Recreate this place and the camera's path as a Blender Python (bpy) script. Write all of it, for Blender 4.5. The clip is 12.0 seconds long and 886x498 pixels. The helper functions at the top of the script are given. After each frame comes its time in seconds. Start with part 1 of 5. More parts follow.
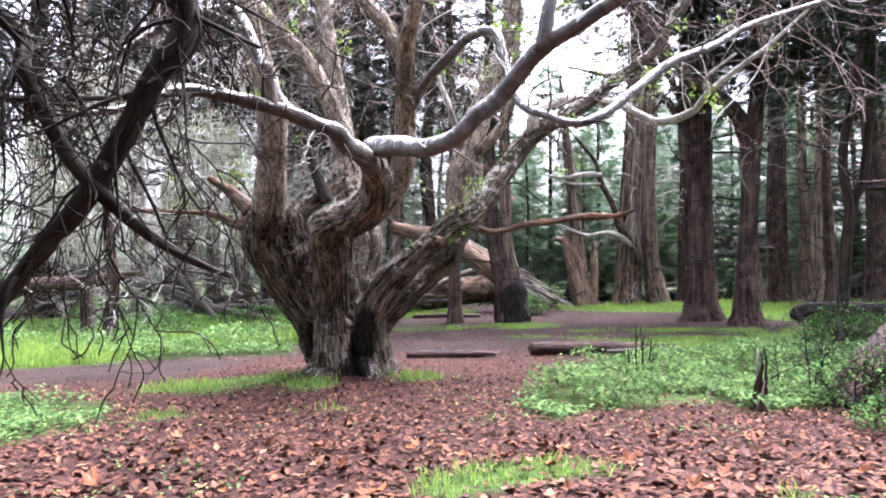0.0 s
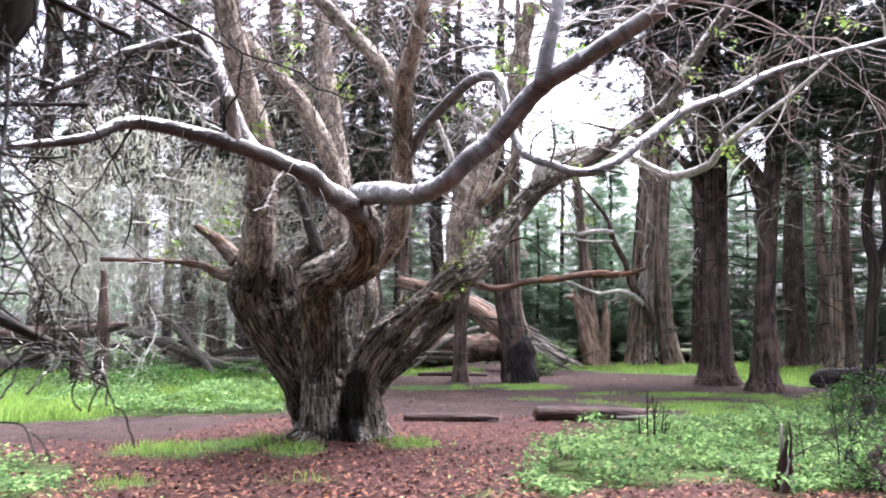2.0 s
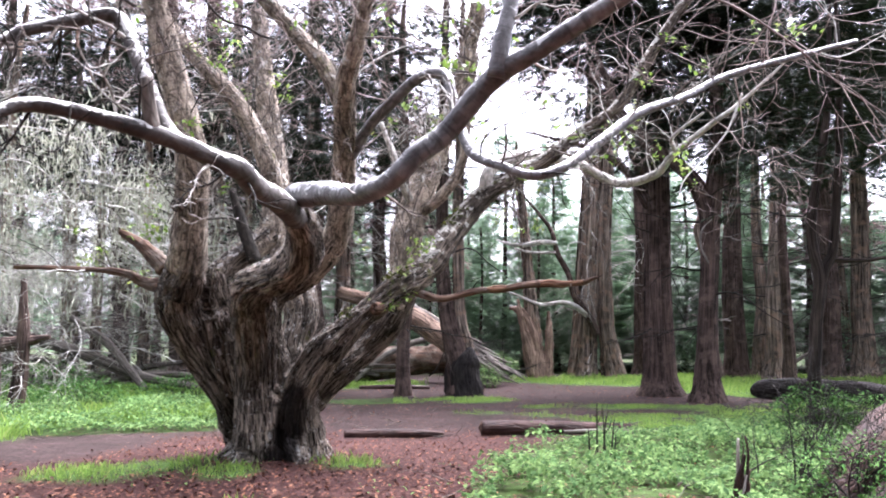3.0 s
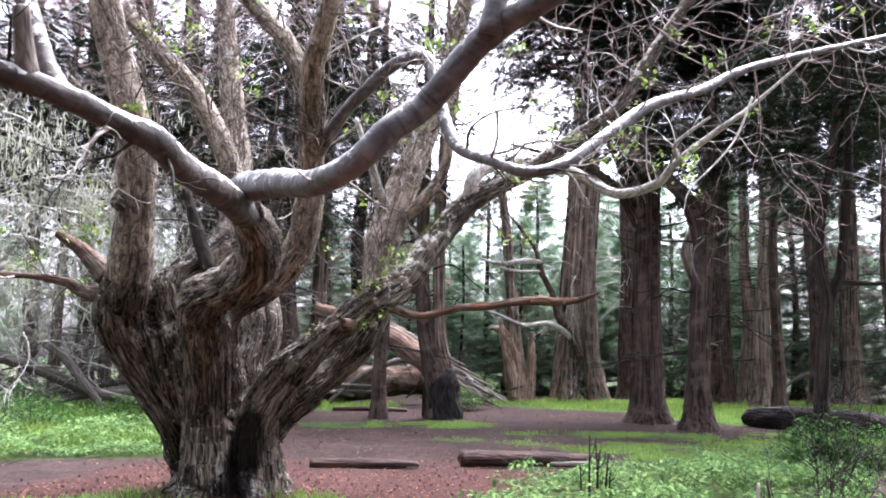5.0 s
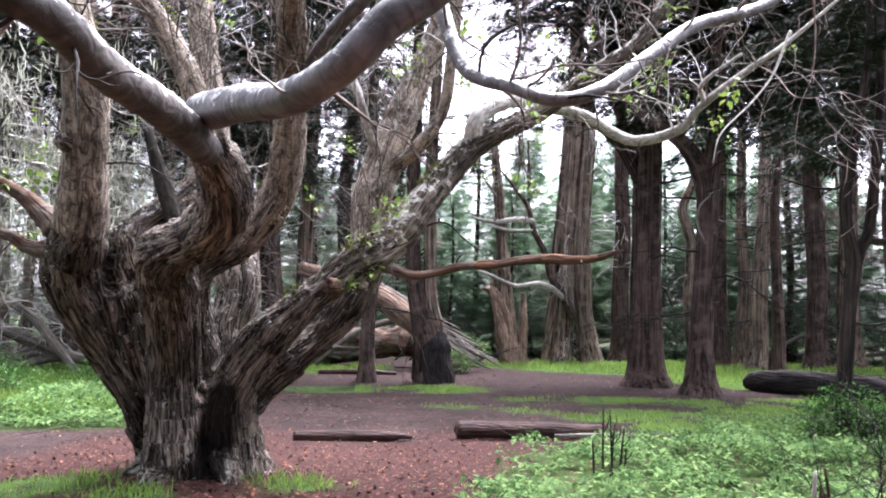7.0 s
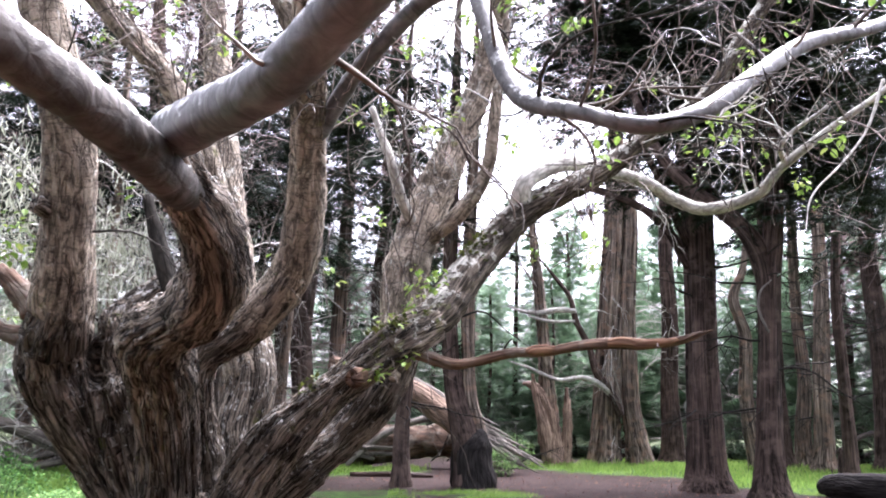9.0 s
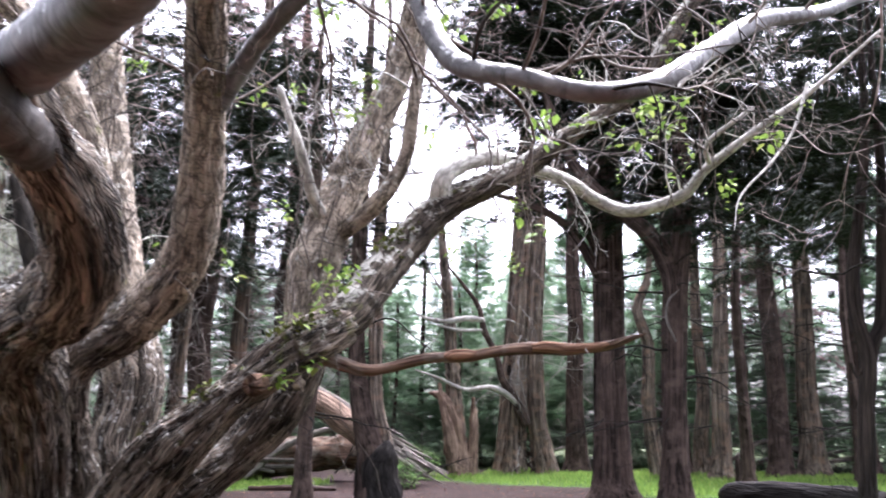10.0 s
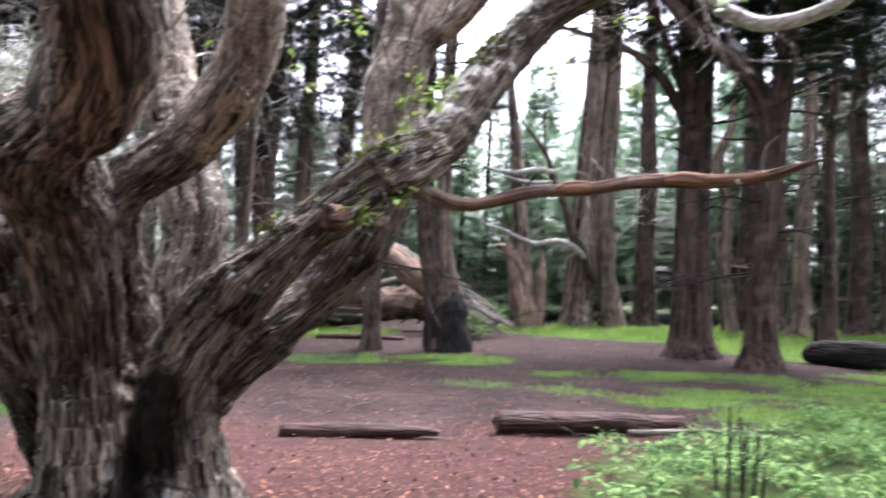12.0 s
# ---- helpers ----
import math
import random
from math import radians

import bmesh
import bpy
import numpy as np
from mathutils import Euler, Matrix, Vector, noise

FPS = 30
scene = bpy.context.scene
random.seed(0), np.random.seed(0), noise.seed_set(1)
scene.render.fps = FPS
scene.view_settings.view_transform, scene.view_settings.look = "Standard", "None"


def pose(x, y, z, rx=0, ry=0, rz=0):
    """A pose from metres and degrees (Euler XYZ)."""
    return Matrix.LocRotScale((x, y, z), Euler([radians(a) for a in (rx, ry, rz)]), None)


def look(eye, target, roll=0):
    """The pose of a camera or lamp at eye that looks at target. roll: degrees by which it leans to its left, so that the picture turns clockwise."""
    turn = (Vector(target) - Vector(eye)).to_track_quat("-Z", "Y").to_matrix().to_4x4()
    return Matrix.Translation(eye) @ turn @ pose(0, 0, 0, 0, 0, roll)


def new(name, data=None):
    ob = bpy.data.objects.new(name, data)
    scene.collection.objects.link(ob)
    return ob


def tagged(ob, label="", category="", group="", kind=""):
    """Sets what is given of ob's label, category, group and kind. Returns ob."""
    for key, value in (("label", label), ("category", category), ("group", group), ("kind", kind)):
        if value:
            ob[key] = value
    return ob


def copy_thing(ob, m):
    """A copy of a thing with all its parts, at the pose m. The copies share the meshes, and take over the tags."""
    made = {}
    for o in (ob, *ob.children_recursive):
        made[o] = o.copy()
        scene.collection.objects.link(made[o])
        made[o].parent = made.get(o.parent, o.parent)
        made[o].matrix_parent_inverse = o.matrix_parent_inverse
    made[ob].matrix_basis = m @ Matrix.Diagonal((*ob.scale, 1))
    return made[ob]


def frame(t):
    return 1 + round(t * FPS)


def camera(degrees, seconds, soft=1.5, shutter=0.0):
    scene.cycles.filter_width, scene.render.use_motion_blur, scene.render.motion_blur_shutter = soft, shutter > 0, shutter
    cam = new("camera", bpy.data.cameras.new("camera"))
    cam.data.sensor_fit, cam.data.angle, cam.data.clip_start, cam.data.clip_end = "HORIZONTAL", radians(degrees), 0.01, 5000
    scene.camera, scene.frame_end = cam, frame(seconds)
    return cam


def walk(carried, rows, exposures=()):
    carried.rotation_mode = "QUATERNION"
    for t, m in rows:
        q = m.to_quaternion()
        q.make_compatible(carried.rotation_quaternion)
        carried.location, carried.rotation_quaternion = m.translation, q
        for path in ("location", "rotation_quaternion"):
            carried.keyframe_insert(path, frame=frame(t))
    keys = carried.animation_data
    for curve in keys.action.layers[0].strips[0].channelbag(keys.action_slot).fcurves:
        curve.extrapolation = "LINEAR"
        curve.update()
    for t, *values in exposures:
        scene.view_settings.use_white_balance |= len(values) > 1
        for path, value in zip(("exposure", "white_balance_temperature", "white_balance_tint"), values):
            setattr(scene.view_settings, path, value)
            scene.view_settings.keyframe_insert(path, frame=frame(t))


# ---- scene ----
cam = camera(57.0, 12.0, soft=1.9, shutter=0.4)
PATH = [
    (0, (0.029, 0.852, 1.579), (0.02, 2.851, 1.641), -0.7),
    (0.5, (0.046, 1.027, 1.598), (0.028, 3.025, 1.686), -1.1),
    (1, (0.133, 1.187, 1.606), (0.09, 3.182, 1.741), -0.2),
    (1.5, (0.22, 1.355, 1.619), (0.151, 3.346, 1.793), 0.3),
    (2, (0.223, 1.563, 1.623), (0.183, 3.553, 1.82), 0.4),
    (2.5, (0.183, 1.846, 1.637), (0.214, 3.833, 1.86), 0.0),
    (3, (0.196, 2.08, 1.627), (0.297, 4.064, 1.853), 0.2),
    (3.5, (0.265, 2.352, 1.664), (0.392, 4.328, 1.942), 0.6),
    (5.5, (0.288, 3.531, 1.669), (0.435, 5.508, 1.934), 1.2),
    (6, (0.292, 3.84, 1.678), (0.446, 5.825, 1.868), 1.5),
    (6.5, (0.258, 4.101, 1.704), (0.446, 6.085, 1.875), 1.4),
    (8.5, (0.22, 5.356, 1.742), (0.333, 7.328, 2.058), 0.6),
    (9, (0.271, 5.678, 1.735), (0.359, 7.635, 2.14), 1.1),
    (9.5, (0.299, 5.984, 1.74), (0.453, 7.929, 2.18), 1.5),
    (10, (0.254, 6.304, 1.744), (0.568, 8.232, 2.176), 0.8),
    (10.5, (0.276, 6.601, 1.707), (0.708, 8.53, 2.01), 1.2),
    (11, (0.336, 6.879, 1.716), (0.79, 8.816, 1.923), 1.6),
    (11.5, (0.264, 7.159, 1.692), (0.691, 9.107, 1.849), 1.2),
    (12, (0.096, 7.465, 1.678), (0.282, 9.455, 1.759), 1.8),
]
walk(cam, [(t, look(eye, target, roll)) for t, eye, target, roll in PATH],
     exposures=[(0.0, 3.6, 5900, 23), (2.5, 3.6, 5900, 23), (6.5, 3.43, 5900, 22), (8.5, 3.65, 5900, 22), (9.5, 3.7, 5900, 22), (11.0, 3.34, 5850, 22), (12.0, 3.6, 5900, 22)])

# ---- world and sun: bright overcast ----
world = bpy.data.worlds.new("overcast_sky")
scene.world = world
world.use_nodes = True
wn, wl = world.node_tree.nodes, world.node_tree.links
sky = wn.new("ShaderNodeTexSky")
sky.sky_type = "NISHITA"
sky.sun_disc = False
sky.sun_elevation, sky.sun_rotation = radians(64), radians(39)
sky.dust_density, sky.ozone_density, sky.air_density = 6.0, 1.0, 1.0
pale = wn.new("ShaderNodeHueSaturation")
pale.inputs["Saturation"].default_value = 0.22
wl.new(sky.outputs[0], pale.inputs["Color"])
wl.new(pale.outputs[0], wn["Background"].inputs["Color"])
wn["Background"].inputs["Strength"].default_value = 0.1
sun = new("sun", bpy.data.lights.new("sun", "SUN"))
sun.data.energy, sun.data.angle, sun.data.color = 1.5, radians(45), (1.0, 0.98, 0.95)
sun.matrix_world = look((9, 11, 29), (0, 0, 0))


# ---- numeric tools ----
def hashed(i, j, k, seed):
    n = (i * 374761393 + j * 668265263 + k * 2147483647 + seed * 974634721) & 0xFFFFFFFF
    n = ((n ^ (n >> 13)) * 1274126177) & 0xFFFFFFFF
    return ((n ^ (n >> 16)) & 0xFFFF) / 65535.0


def vnoise(p, seed=0):
    """Smooth value noise in 0..1 at the rows of p."""
    p = np.asarray(p, float)
    i = np.floor(p).astype(np.int64)
    f = p - i
    f = f * f * (3 - 2 * f)
    out = np.zeros(len(p))
    for a in (0, 1):
        for b in (0, 1):
            for c in (0, 1):
                w = (f[:, 0] if a else 1 - f[:, 0]) * (f[:, 1] if b else 1 - f[:, 1]) * (f[:, 2] if c else 1 - f[:, 2])
                out += w * hashed(i[:, 0] + a, i[:, 1] + b, i[:, 2] + c, seed)
    return out


def fbm(p, seed=0, octaves=3):
    total, gain = np.zeros(len(p)), 0.5
    for o in range(octaves):
        total += gain * (vnoise(np.asarray(p) * 2 ** o, seed + o) - 0.5)
        gain *= 0.5
    return total


def smooth(a, lo, hi):
    t = np.clip((a - lo) / (hi - lo), 0, 1)
    return t * t * (3 - 2 * t)


def raw_mesh(name, verts, faces, mat, bark=None, smooth_shade=True):
    """A mesh from arrays; faces may be one array or a list of arrays with equal corner counts each."""
    groups = faces if isinstance(faces, list) else [faces]
    groups = [np.asarray(g, np.int32) for g in groups if len(g)]
    me = bpy.data.meshes.new(name)
    verts = np.asarray(verts, np.float32)
    me.vertices.add(len(verts))
    me.vertices.foreach_set("co", verts.ravel())
    loops = np.concatenate([g.ravel() for g in groups])
    sizes = np.concatenate([np.full(len(g), g.shape[1], np.int32) for g in groups])
    me.loops.add(len(loops))
    me.loops.foreach_set("vertex_index", loops)
    me.polygons.add(len(sizes))
    me.polygons.foreach_set("loop_start", np.r_[0, np.cumsum(sizes)[:-1]].astype(np.int32))
    me.polygons.foreach_set("use_smooth", np.full(len(sizes), smooth_shade))
    me.update(calc_edges=True)
    if bark is not None:
        me.attributes.new("bark", "FLOAT_VECTOR", "POINT").data.foreach_set("vector", np.asarray(bark, np.float32).ravel())
    me.materials.append(mat)
    me.validate()
    return me


def part(name, mesh, parent, label="", at=None, kind=""):
    ob = new(name, mesh)
    ob.parent = parent
    if at is not None:
        ob.matrix_basis = at
    return tagged(ob, label=label, kind=kind)


def thing(name, label, category, at=(0, 0, 0), group="", kind="", turn=0.0):
    ob = new(name)
    ob.empty_display_size = 0.2
    ob.matrix_basis = pose(*at, 0, 0, turn)
    return tagged(ob, label, category, group, kind)


def lone(name, mesh, label, category, group="", kind="", at=None):
    ob = new(name, mesh)
    if at is not None:
        ob.matrix_basis = at
    return tagged(ob, label, category, group, kind)


def spline(nodes, step):
    """Catmull-Rom samples through rows of x, y, z, radius."""
    n = np.asarray(nodes, float)
    n = np.vstack([2 * n[0] - n[1], n, 2 * n[-1] - n[-2]])
    n[0, 3], n[-1, 3] = n[1, 3], n[-2, 3]
    out = []
    for a, b, c, d in zip(n[:-3], n[1:-2], n[2:-1], n[3:]):
        k = max(2, int(np.ceil(np.linalg.norm(c[:3] - b[:3]) / step)))
        t = np.linspace(0, 1, k, endpoint=False)[:, None]
        out.append(0.5 * (2 * b + (c - a) * t + (2 * a - 5 * b + 4 * c - d) * t ** 2 + (3 * b - a - 3 * c + d) * t ** 3))
    out.append(n[-2][None])
    s = np.vstack(out)
    s[:, 3] = np.maximum(s[:, 3], 0.002)
    return s


def frames(p):
    """Parallel frames along the points p: tangent and two normals."""
    t = np.gradient(p, axis=0)
    t /= np.maximum(np.linalg.norm(t, axis=1), 1e-9)[:, None]
    u = np.cross(t[0], (0.3, 1, 0.2) if abs(t[0][1]) < 0.9 else (1, 0, 0))
    us = []
    for d in t:
        u = u - d * (u @ d)
        u /= np.linalg.norm(u)
        us.append(u)
    us = np.array(us)
    return t, us, np.cross(t, us)


def tube(nodes, sides, step, rough=0.0, seed=0, furrow=0.0, cap=True, lobes=0.0, long=0.18):
    """A limb: rings round a spline, with lumps and furrows. Gives vertices, quads, triangles and bark coordinates."""
    s = spline(nodes, step)
    t, u, v = frames(s[:, :3])
    ang = np.linspace(0, 2 * np.pi, sides, endpoint=False)
    run = np.r_[0, np.cumsum(np.linalg.norm(np.diff(s[:, :3], axis=0), axis=1))]
    m = len(s)
    r = np.repeat(s[:, 3], sides)
    ca, sa = np.tile(np.cos(ang), m), np.tile(np.sin(ang), m)
    bark = np.c_[r * ca, r * sa, np.repeat(run, sides)] + seed * 3.7
    rad = r.copy()
    if rough:
        rad += r * rough * 2 * fbm(np.c_[bark[:, :2] * 2.2 / np.maximum(r, 0.05)[:, None] * 0.6, bark[:, 2] * 1.8], seed + 5)
    if lobes:
        a = np.tile(ang, m)
        rad *= 1 + lobes * np.cos(5 * a + seed + 0.4 * np.repeat(run, sides)) * 0.5 + lobes * 0.5 * np.cos(9 * a + 2 * seed)
    if furrow:
        q = np.c_[bark[:, :2] * 16, bark[:, 2] * 16 * long]
        ridge = 1 - np.abs(2 * vnoise(q, seed + 11) - 1) * 1.6
        rad += furrow * (ridge - 0.4)
    verts = np.repeat(s[:, :3], sides, 0) + rad[:, None] * (ca[:, None] * np.repeat(u, sides, 0) + sa[:, None] * np.repeat(v, sides, 0))
    i = np.arange(m - 1)[:, None] * sides
    j = np.arange(sides)[None]
    k = (j + 1) % sides
    quads = np.stack([i + j, i + k, i + sides + k, i + sides + j], -1).reshape(-1, 4)
    tris = np.zeros((0, 3), int)
    if cap:
        verts = np.vstack([verts, s[0, :3], s[-1, :3] + t[-1] * s[-1, 3] * 0.5])
        bark = np.vstack([bark, bark[0], bark[-1]])
        a, b = len(verts) - 2, len(verts) - 1
        e = (m - 1) * sides
        jj = np.arange(sides)
        kk = (jj + 1) % sides
        tris = np.vstack([np.c_[np.full(sides, a), kk, jj], np.c_[np.full(sides, b), e + jj, e + kk]])
    return verts, quads, tris, bark


def joined(pieces):
    """Several (verts, quads, tris, bark) as one."""
    vs, qs, ts, bs, at = [], [], [], [], 0
    for v, q, t, b in pieces:
        vs.append(v), qs.append(q + at), ts.append(t + at), bs.append(b)
        at += len(v)
    return np.vstack(vs), np.vstack(qs), np.vstack(ts), np.vstack(bs)


def tube_mesh(name, nodes, mat, sides=16, step=0.06, **more):
    v, q, t, b = tube(nodes, sides, step, **more)
    return raw_mesh(name, v, [q, t], mat, b)


def twigs(lines, mat, name="twigs", sides=4, step=0.12):
    return raw_mesh(name, *(lambda v, q, t, b: (v, [q, t], mat, b))(*joined([tube(l, sides, step, cap=False, seed=i % 7) for i, l in enumerate(lines)])))


def grow(rng, start, heading, length, radius, depth, kink=0.35, droop=0.0, fork=3, out=None, steps=5):
    """A crooked bare branch with side branches: lists of nodes."""
    out = [] if out is None else out
    p, d = np.array(start, float), np.array(heading, float)
    d /= np.linalg.norm(d)
    line = [(*p, radius)]
    for n in range(steps):
        d = d + rng.normal(0, kink, 3) * 0.6 + np.array((0, 0, -droop))
        d /= np.linalg.norm(d)
        p = p + d * length / steps
        line.append((*p, max(0.0025, radius * (1 - 0.8 * (n + 1) / steps))))
        if depth and n >= 1:
            for _ in range(rng.integers(0, fork + 1)):
                side = np.cross(d, rng.normal(0, 1, 3))
                grow(rng, p, d * 0.7 + side / max(np.linalg.norm(side), 1e-6) * rng.uniform(0.5, 1.0), length * rng.uniform(0.3, 0.6),
                     max(0.003, radius * 0.5 * (1 - 0.6 * n / steps)), depth - 1, kink, droop, max(fork - 1, 1), out, steps)
    out.append(line)
    return out


def scatter(name, shape, faces, pos, yaw, tilt, size, mat, lean=None, smooth_shade=False):
    """One joined mesh with the shape at every pos, turned by yaw, tipped by tilt, scaled by size."""
    shape, n = np.asarray(shape, float), len(pos)
    cy, sy, ct, st = np.cos(yaw), np.sin(yaw), np.cos(tilt), np.sin(tilt)
    x, y, z = (shape[None, :, a] * size[:, None] for a in range(3))
    y2, z2 = y * ct[:, None] - z * st[:, None], y * st[:, None] + z * ct[:, None]
    v = np.stack([x * cy[:, None] - y2 * sy[:, None], x * sy[:, None] + y2 * cy[:, None], z2], -1) + np.asarray(pos)[:, None]
    f = np.asarray(faces)[None] + (np.arange(n) * len(shape))[:, None, None]
    return raw_mesh(name, v.reshape(-1, 3), f.reshape(-1, len(faces[0])), mat, smooth_shade=smooth_shade)


# ---- materials ----
def material(name, rough=0.8, spec=0.3):
    m = bpy.data.materials.new(name)
    m.use_nodes = True
    b = m.node_tree.nodes["Principled BSDF"]
    b.inputs["Roughness"].default_value = rough
    b.inputs["Specular IOR Level"].default_value = spec
    return m, m.node_tree.nodes, m.node_tree.links, b


def coords(n, l, source, scale):
    """A scaled vector: the bark attribute, or object / world place."""
    if source == "bark":
        a = n.new("ShaderNodeAttribute")
        a.attribute_name = "bark"
        out = a.outputs["Vector"]
    elif source == "world":
        out = n.new("ShaderNodeNewGeometry").outputs["Position"]
    else:
        out = n.new("ShaderNodeTexCoord").outputs["Object"]
    m = n.new("ShaderNodeMapping")
    m.inputs["Scale"].default_value = scale
    l.new(out, m.inputs["Vector"])
    return m.outputs[0]


def noise_tex(n, l, vec, scale, detail=4.0, rough=0.6, distort=0.0):
    t = n.new("ShaderNodeTexNoise")
    t.inputs["Scale"].default_value, t.inputs["Detail"].default_value = scale, detail
    t.inputs["Roughness"].default_value, t.inputs["Distortion"].default_value = rough, distort
    l.new(vec, t.inputs["Vector"])
    return t.outputs["Fac"]


def ramp(n, l, fac, *stops):
    r = n.new("ShaderNodeValToRGB")
    e = r.color_ramp.elements
    while len(e) < len(stops):
        e.new(0.5)
    for s, (at, col) in zip(e, stops):
        s.position, s.color = at, (*col, 1) if isinstance(col, tuple) else (col, col, col, 1)
    l.new(fac, r.inputs["Fac"])
    return r.outputs["Color"]


def mixed(n, l, fac, a, b, how="MIX"):
    m = n.new("ShaderNodeMix")
    m.data_type, m.blend_type = "RGBA", how
    for sock, val in ((m.inputs["Factor"], fac), (m.inputs["A"], a), (m.inputs["B"], b)):
        if hasattr(val, "links"):
            l.new(val, sock)
        elif isinstance(val, tuple):
            sock.default_value = (*val, 1)
        else:
            sock.default_value = val
    return m.outputs["Result"]


def bumped(n, l, b, height, strength, distance):
    u = n.new("ShaderNodeBump")
    u.inputs["Strength"].default_value, u.inputs["Distance"].default_value = strength, distance
    l.new(height, u.inputs["Height"])
    l.new(u.outputs["Normal"], b.inputs["Normal"])


def ridged(n, l, vec, scale, wide, distort=0.8, detail=3.0):
    """Thin branching furrows: 0 in the furrow, 1 on the plates between."""
    t = noise_tex(n, l, vec, scale, detail, 0.55, distort)
    off = n.new("ShaderNodeMath")
    off.operation, off.inputs[1].default_value = "SUBTRACT", 0.5
    l.new(t, off.inputs[0])
    size = n.new("ShaderNodeMath")
    size.operation = "ABSOLUTE"
    l.new(off.outputs[0], size.inputs[0])
    return ramp(n, l, size.outputs[0], (0.0, 0.0), (wide, 1.0))


def bark_mat(name, dark, light, stretch=0.22, fine=14.0, lichen=0.0, lichen_col=(0.5, 0.52, 0.46), moss=0.0, tint=None, rough=0.85, depth=0.03, bands=0.0, spec=0.1, cracks=0.45, stain=0.62, contrast=0.14, furrow=0.0, cross=0.0, black_patch=False, spot=6.5, top_light=0.0):
    m, n, l, b = material(name, rough, spec)
    v = coords(n, l, "bark", (1, 1, stretch))
    iso = coords(n, l, "bark", (1, 1, 1))
    grain = noise_tex(n, l, v, fine, 6, 0.65, 0.6)
    broad = noise_tex(n, l, iso, 1.6, 3)
    col = ramp(n, l, grain, (0.5 - contrast, dark), (0.5 + contrast, light))
    col = mixed(n, l, 0.75, col, ramp(n, l, broad, (0.36, stain), (0.62, 1.25)), "MULTIPLY")
    if furrow:
        groove = ridged(n, l, v, fine * 0.62, 0.075, 1.1)
        narrow = ridged(n, l, v, fine * 1.7, 0.06, 0.7)
        crack = mixed(n, l, 0.35, groove, narrow, "MULTIPLY")
        col = mixed(n, l, furrow, col, ramp(n, l, crack, (0.0, 0.07), (0.8, 1.0)), "MULTIPLY")
    else:
        plates = n.new("ShaderNodeTexVoronoi")
        plates.feature, plates.inputs["Scale"].default_value = "DISTANCE_TO_EDGE", fine * 1.1
        l.new(v, plates.inputs["Vector"])
        crack = ramp(n, l, plates.outputs["Distance"], (0.0, 0.0), (0.16, 1.0))
        col = mixed(n, l, cracks, col, ramp(n, l, plates.outputs["Distance"], (0.0, 0.15), (0.16, 1.0)), "MULTIPLY")
    if tint:
        col = mixed(n, l, ramp(n, l, noise_tex(n, l, iso, 2.7, 3), (0.5, 0.0), (0.65, 0.7)), col, tint)
    if bands:
        w = noise_tex(n, l, coords(n, l, "bark", (0.6, 0.6, 9)), 2.2, 3, 0.6)
        col = mixed(n, l, ramp(n, l, w, (0.55, 0.0), (0.68, bands)), col, (0.018, 0.016, 0.015))
    if cross:
        rings = ridged(n, l, coords(n, l, "bark", (1, 1, 7)), 3.2, 0.035, 0.5)
        col = mixed(n, l, cross, col, ramp(n, l, rings, (0.0, 0.18), (1.0, 1.0)), "MULTIPLY")
        crack = mixed(n, l, cross, crack, rings, "MULTIPLY")
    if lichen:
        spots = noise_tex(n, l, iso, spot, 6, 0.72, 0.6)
        # Lichen spots are weighted to upward faces, painting light from above into the bark.
        if top_light:
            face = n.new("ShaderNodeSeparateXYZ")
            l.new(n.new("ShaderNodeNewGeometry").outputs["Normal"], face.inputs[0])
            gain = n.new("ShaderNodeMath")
            gain.operation, gain.inputs[1].default_value = "MULTIPLY_ADD", top_light
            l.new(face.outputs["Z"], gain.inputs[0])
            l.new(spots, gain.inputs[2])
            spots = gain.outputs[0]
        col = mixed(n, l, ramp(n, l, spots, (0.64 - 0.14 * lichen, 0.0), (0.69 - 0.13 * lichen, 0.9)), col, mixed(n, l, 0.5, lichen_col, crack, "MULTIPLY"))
    if moss:
        patch = noise_tex(n, l, iso, 3.3, 4, 0.65)
        col = mixed(n, l, ramp(n, l, patch, (0.66 - 0.15 * moss, 0.0), (0.76 - 0.1 * moss, 0.8)), col, (0.10, 0.115, 0.025))
    if black_patch:
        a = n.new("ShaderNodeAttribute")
        a.attribute_name = "black_patch"
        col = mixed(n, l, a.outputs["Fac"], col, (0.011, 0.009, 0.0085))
    l.new(col, b.inputs["Base Color"])
    height = mixed(n, l, 0.55 if furrow or cracks > 0.3 else 0.2, grain, crack)
    bumped(n, l, b, height, 0.9, depth)
    return m


# Old tree barks: lichen spots, thickened on upward faces as painted top light.
BARK = bark_mat("furrowed_bark", (0.024, 0.019, 0.016), (0.31, 0.258, 0.205), 0.1, 27, lichen=0.42, lichen_col=(0.46, 0.45, 0.415), moss=0.12, depth=0.04, stain=0.26, contrast=0.13, furrow=1.0, black_patch=True, spot=17, top_light=0.06)
STEM = bark_mat("upright_stem_bark", (0.11, 0.088, 0.068), (0.47, 0.395, 0.31), 0.3, 18, lichen=0.42, lichen_col=(0.5, 0.485, 0.43), moss=0.12, depth=0.028, contrast=0.17, furrow=0.75, cross=0.65, stain=0.5, top_light=0.1)
SMOOTH = bark_mat("smooth_limb_bark", (0.03, 0.028, 0.027), (0.155, 0.147, 0.143), 0.8, 9, lichen=0.36, lichen_col=(0.46, 0.465, 0.45), bands=0.7, cracks=0.25, depth=0.01, rough=0.5, spec=0.35, contrast=0.2, top_light=0.17)
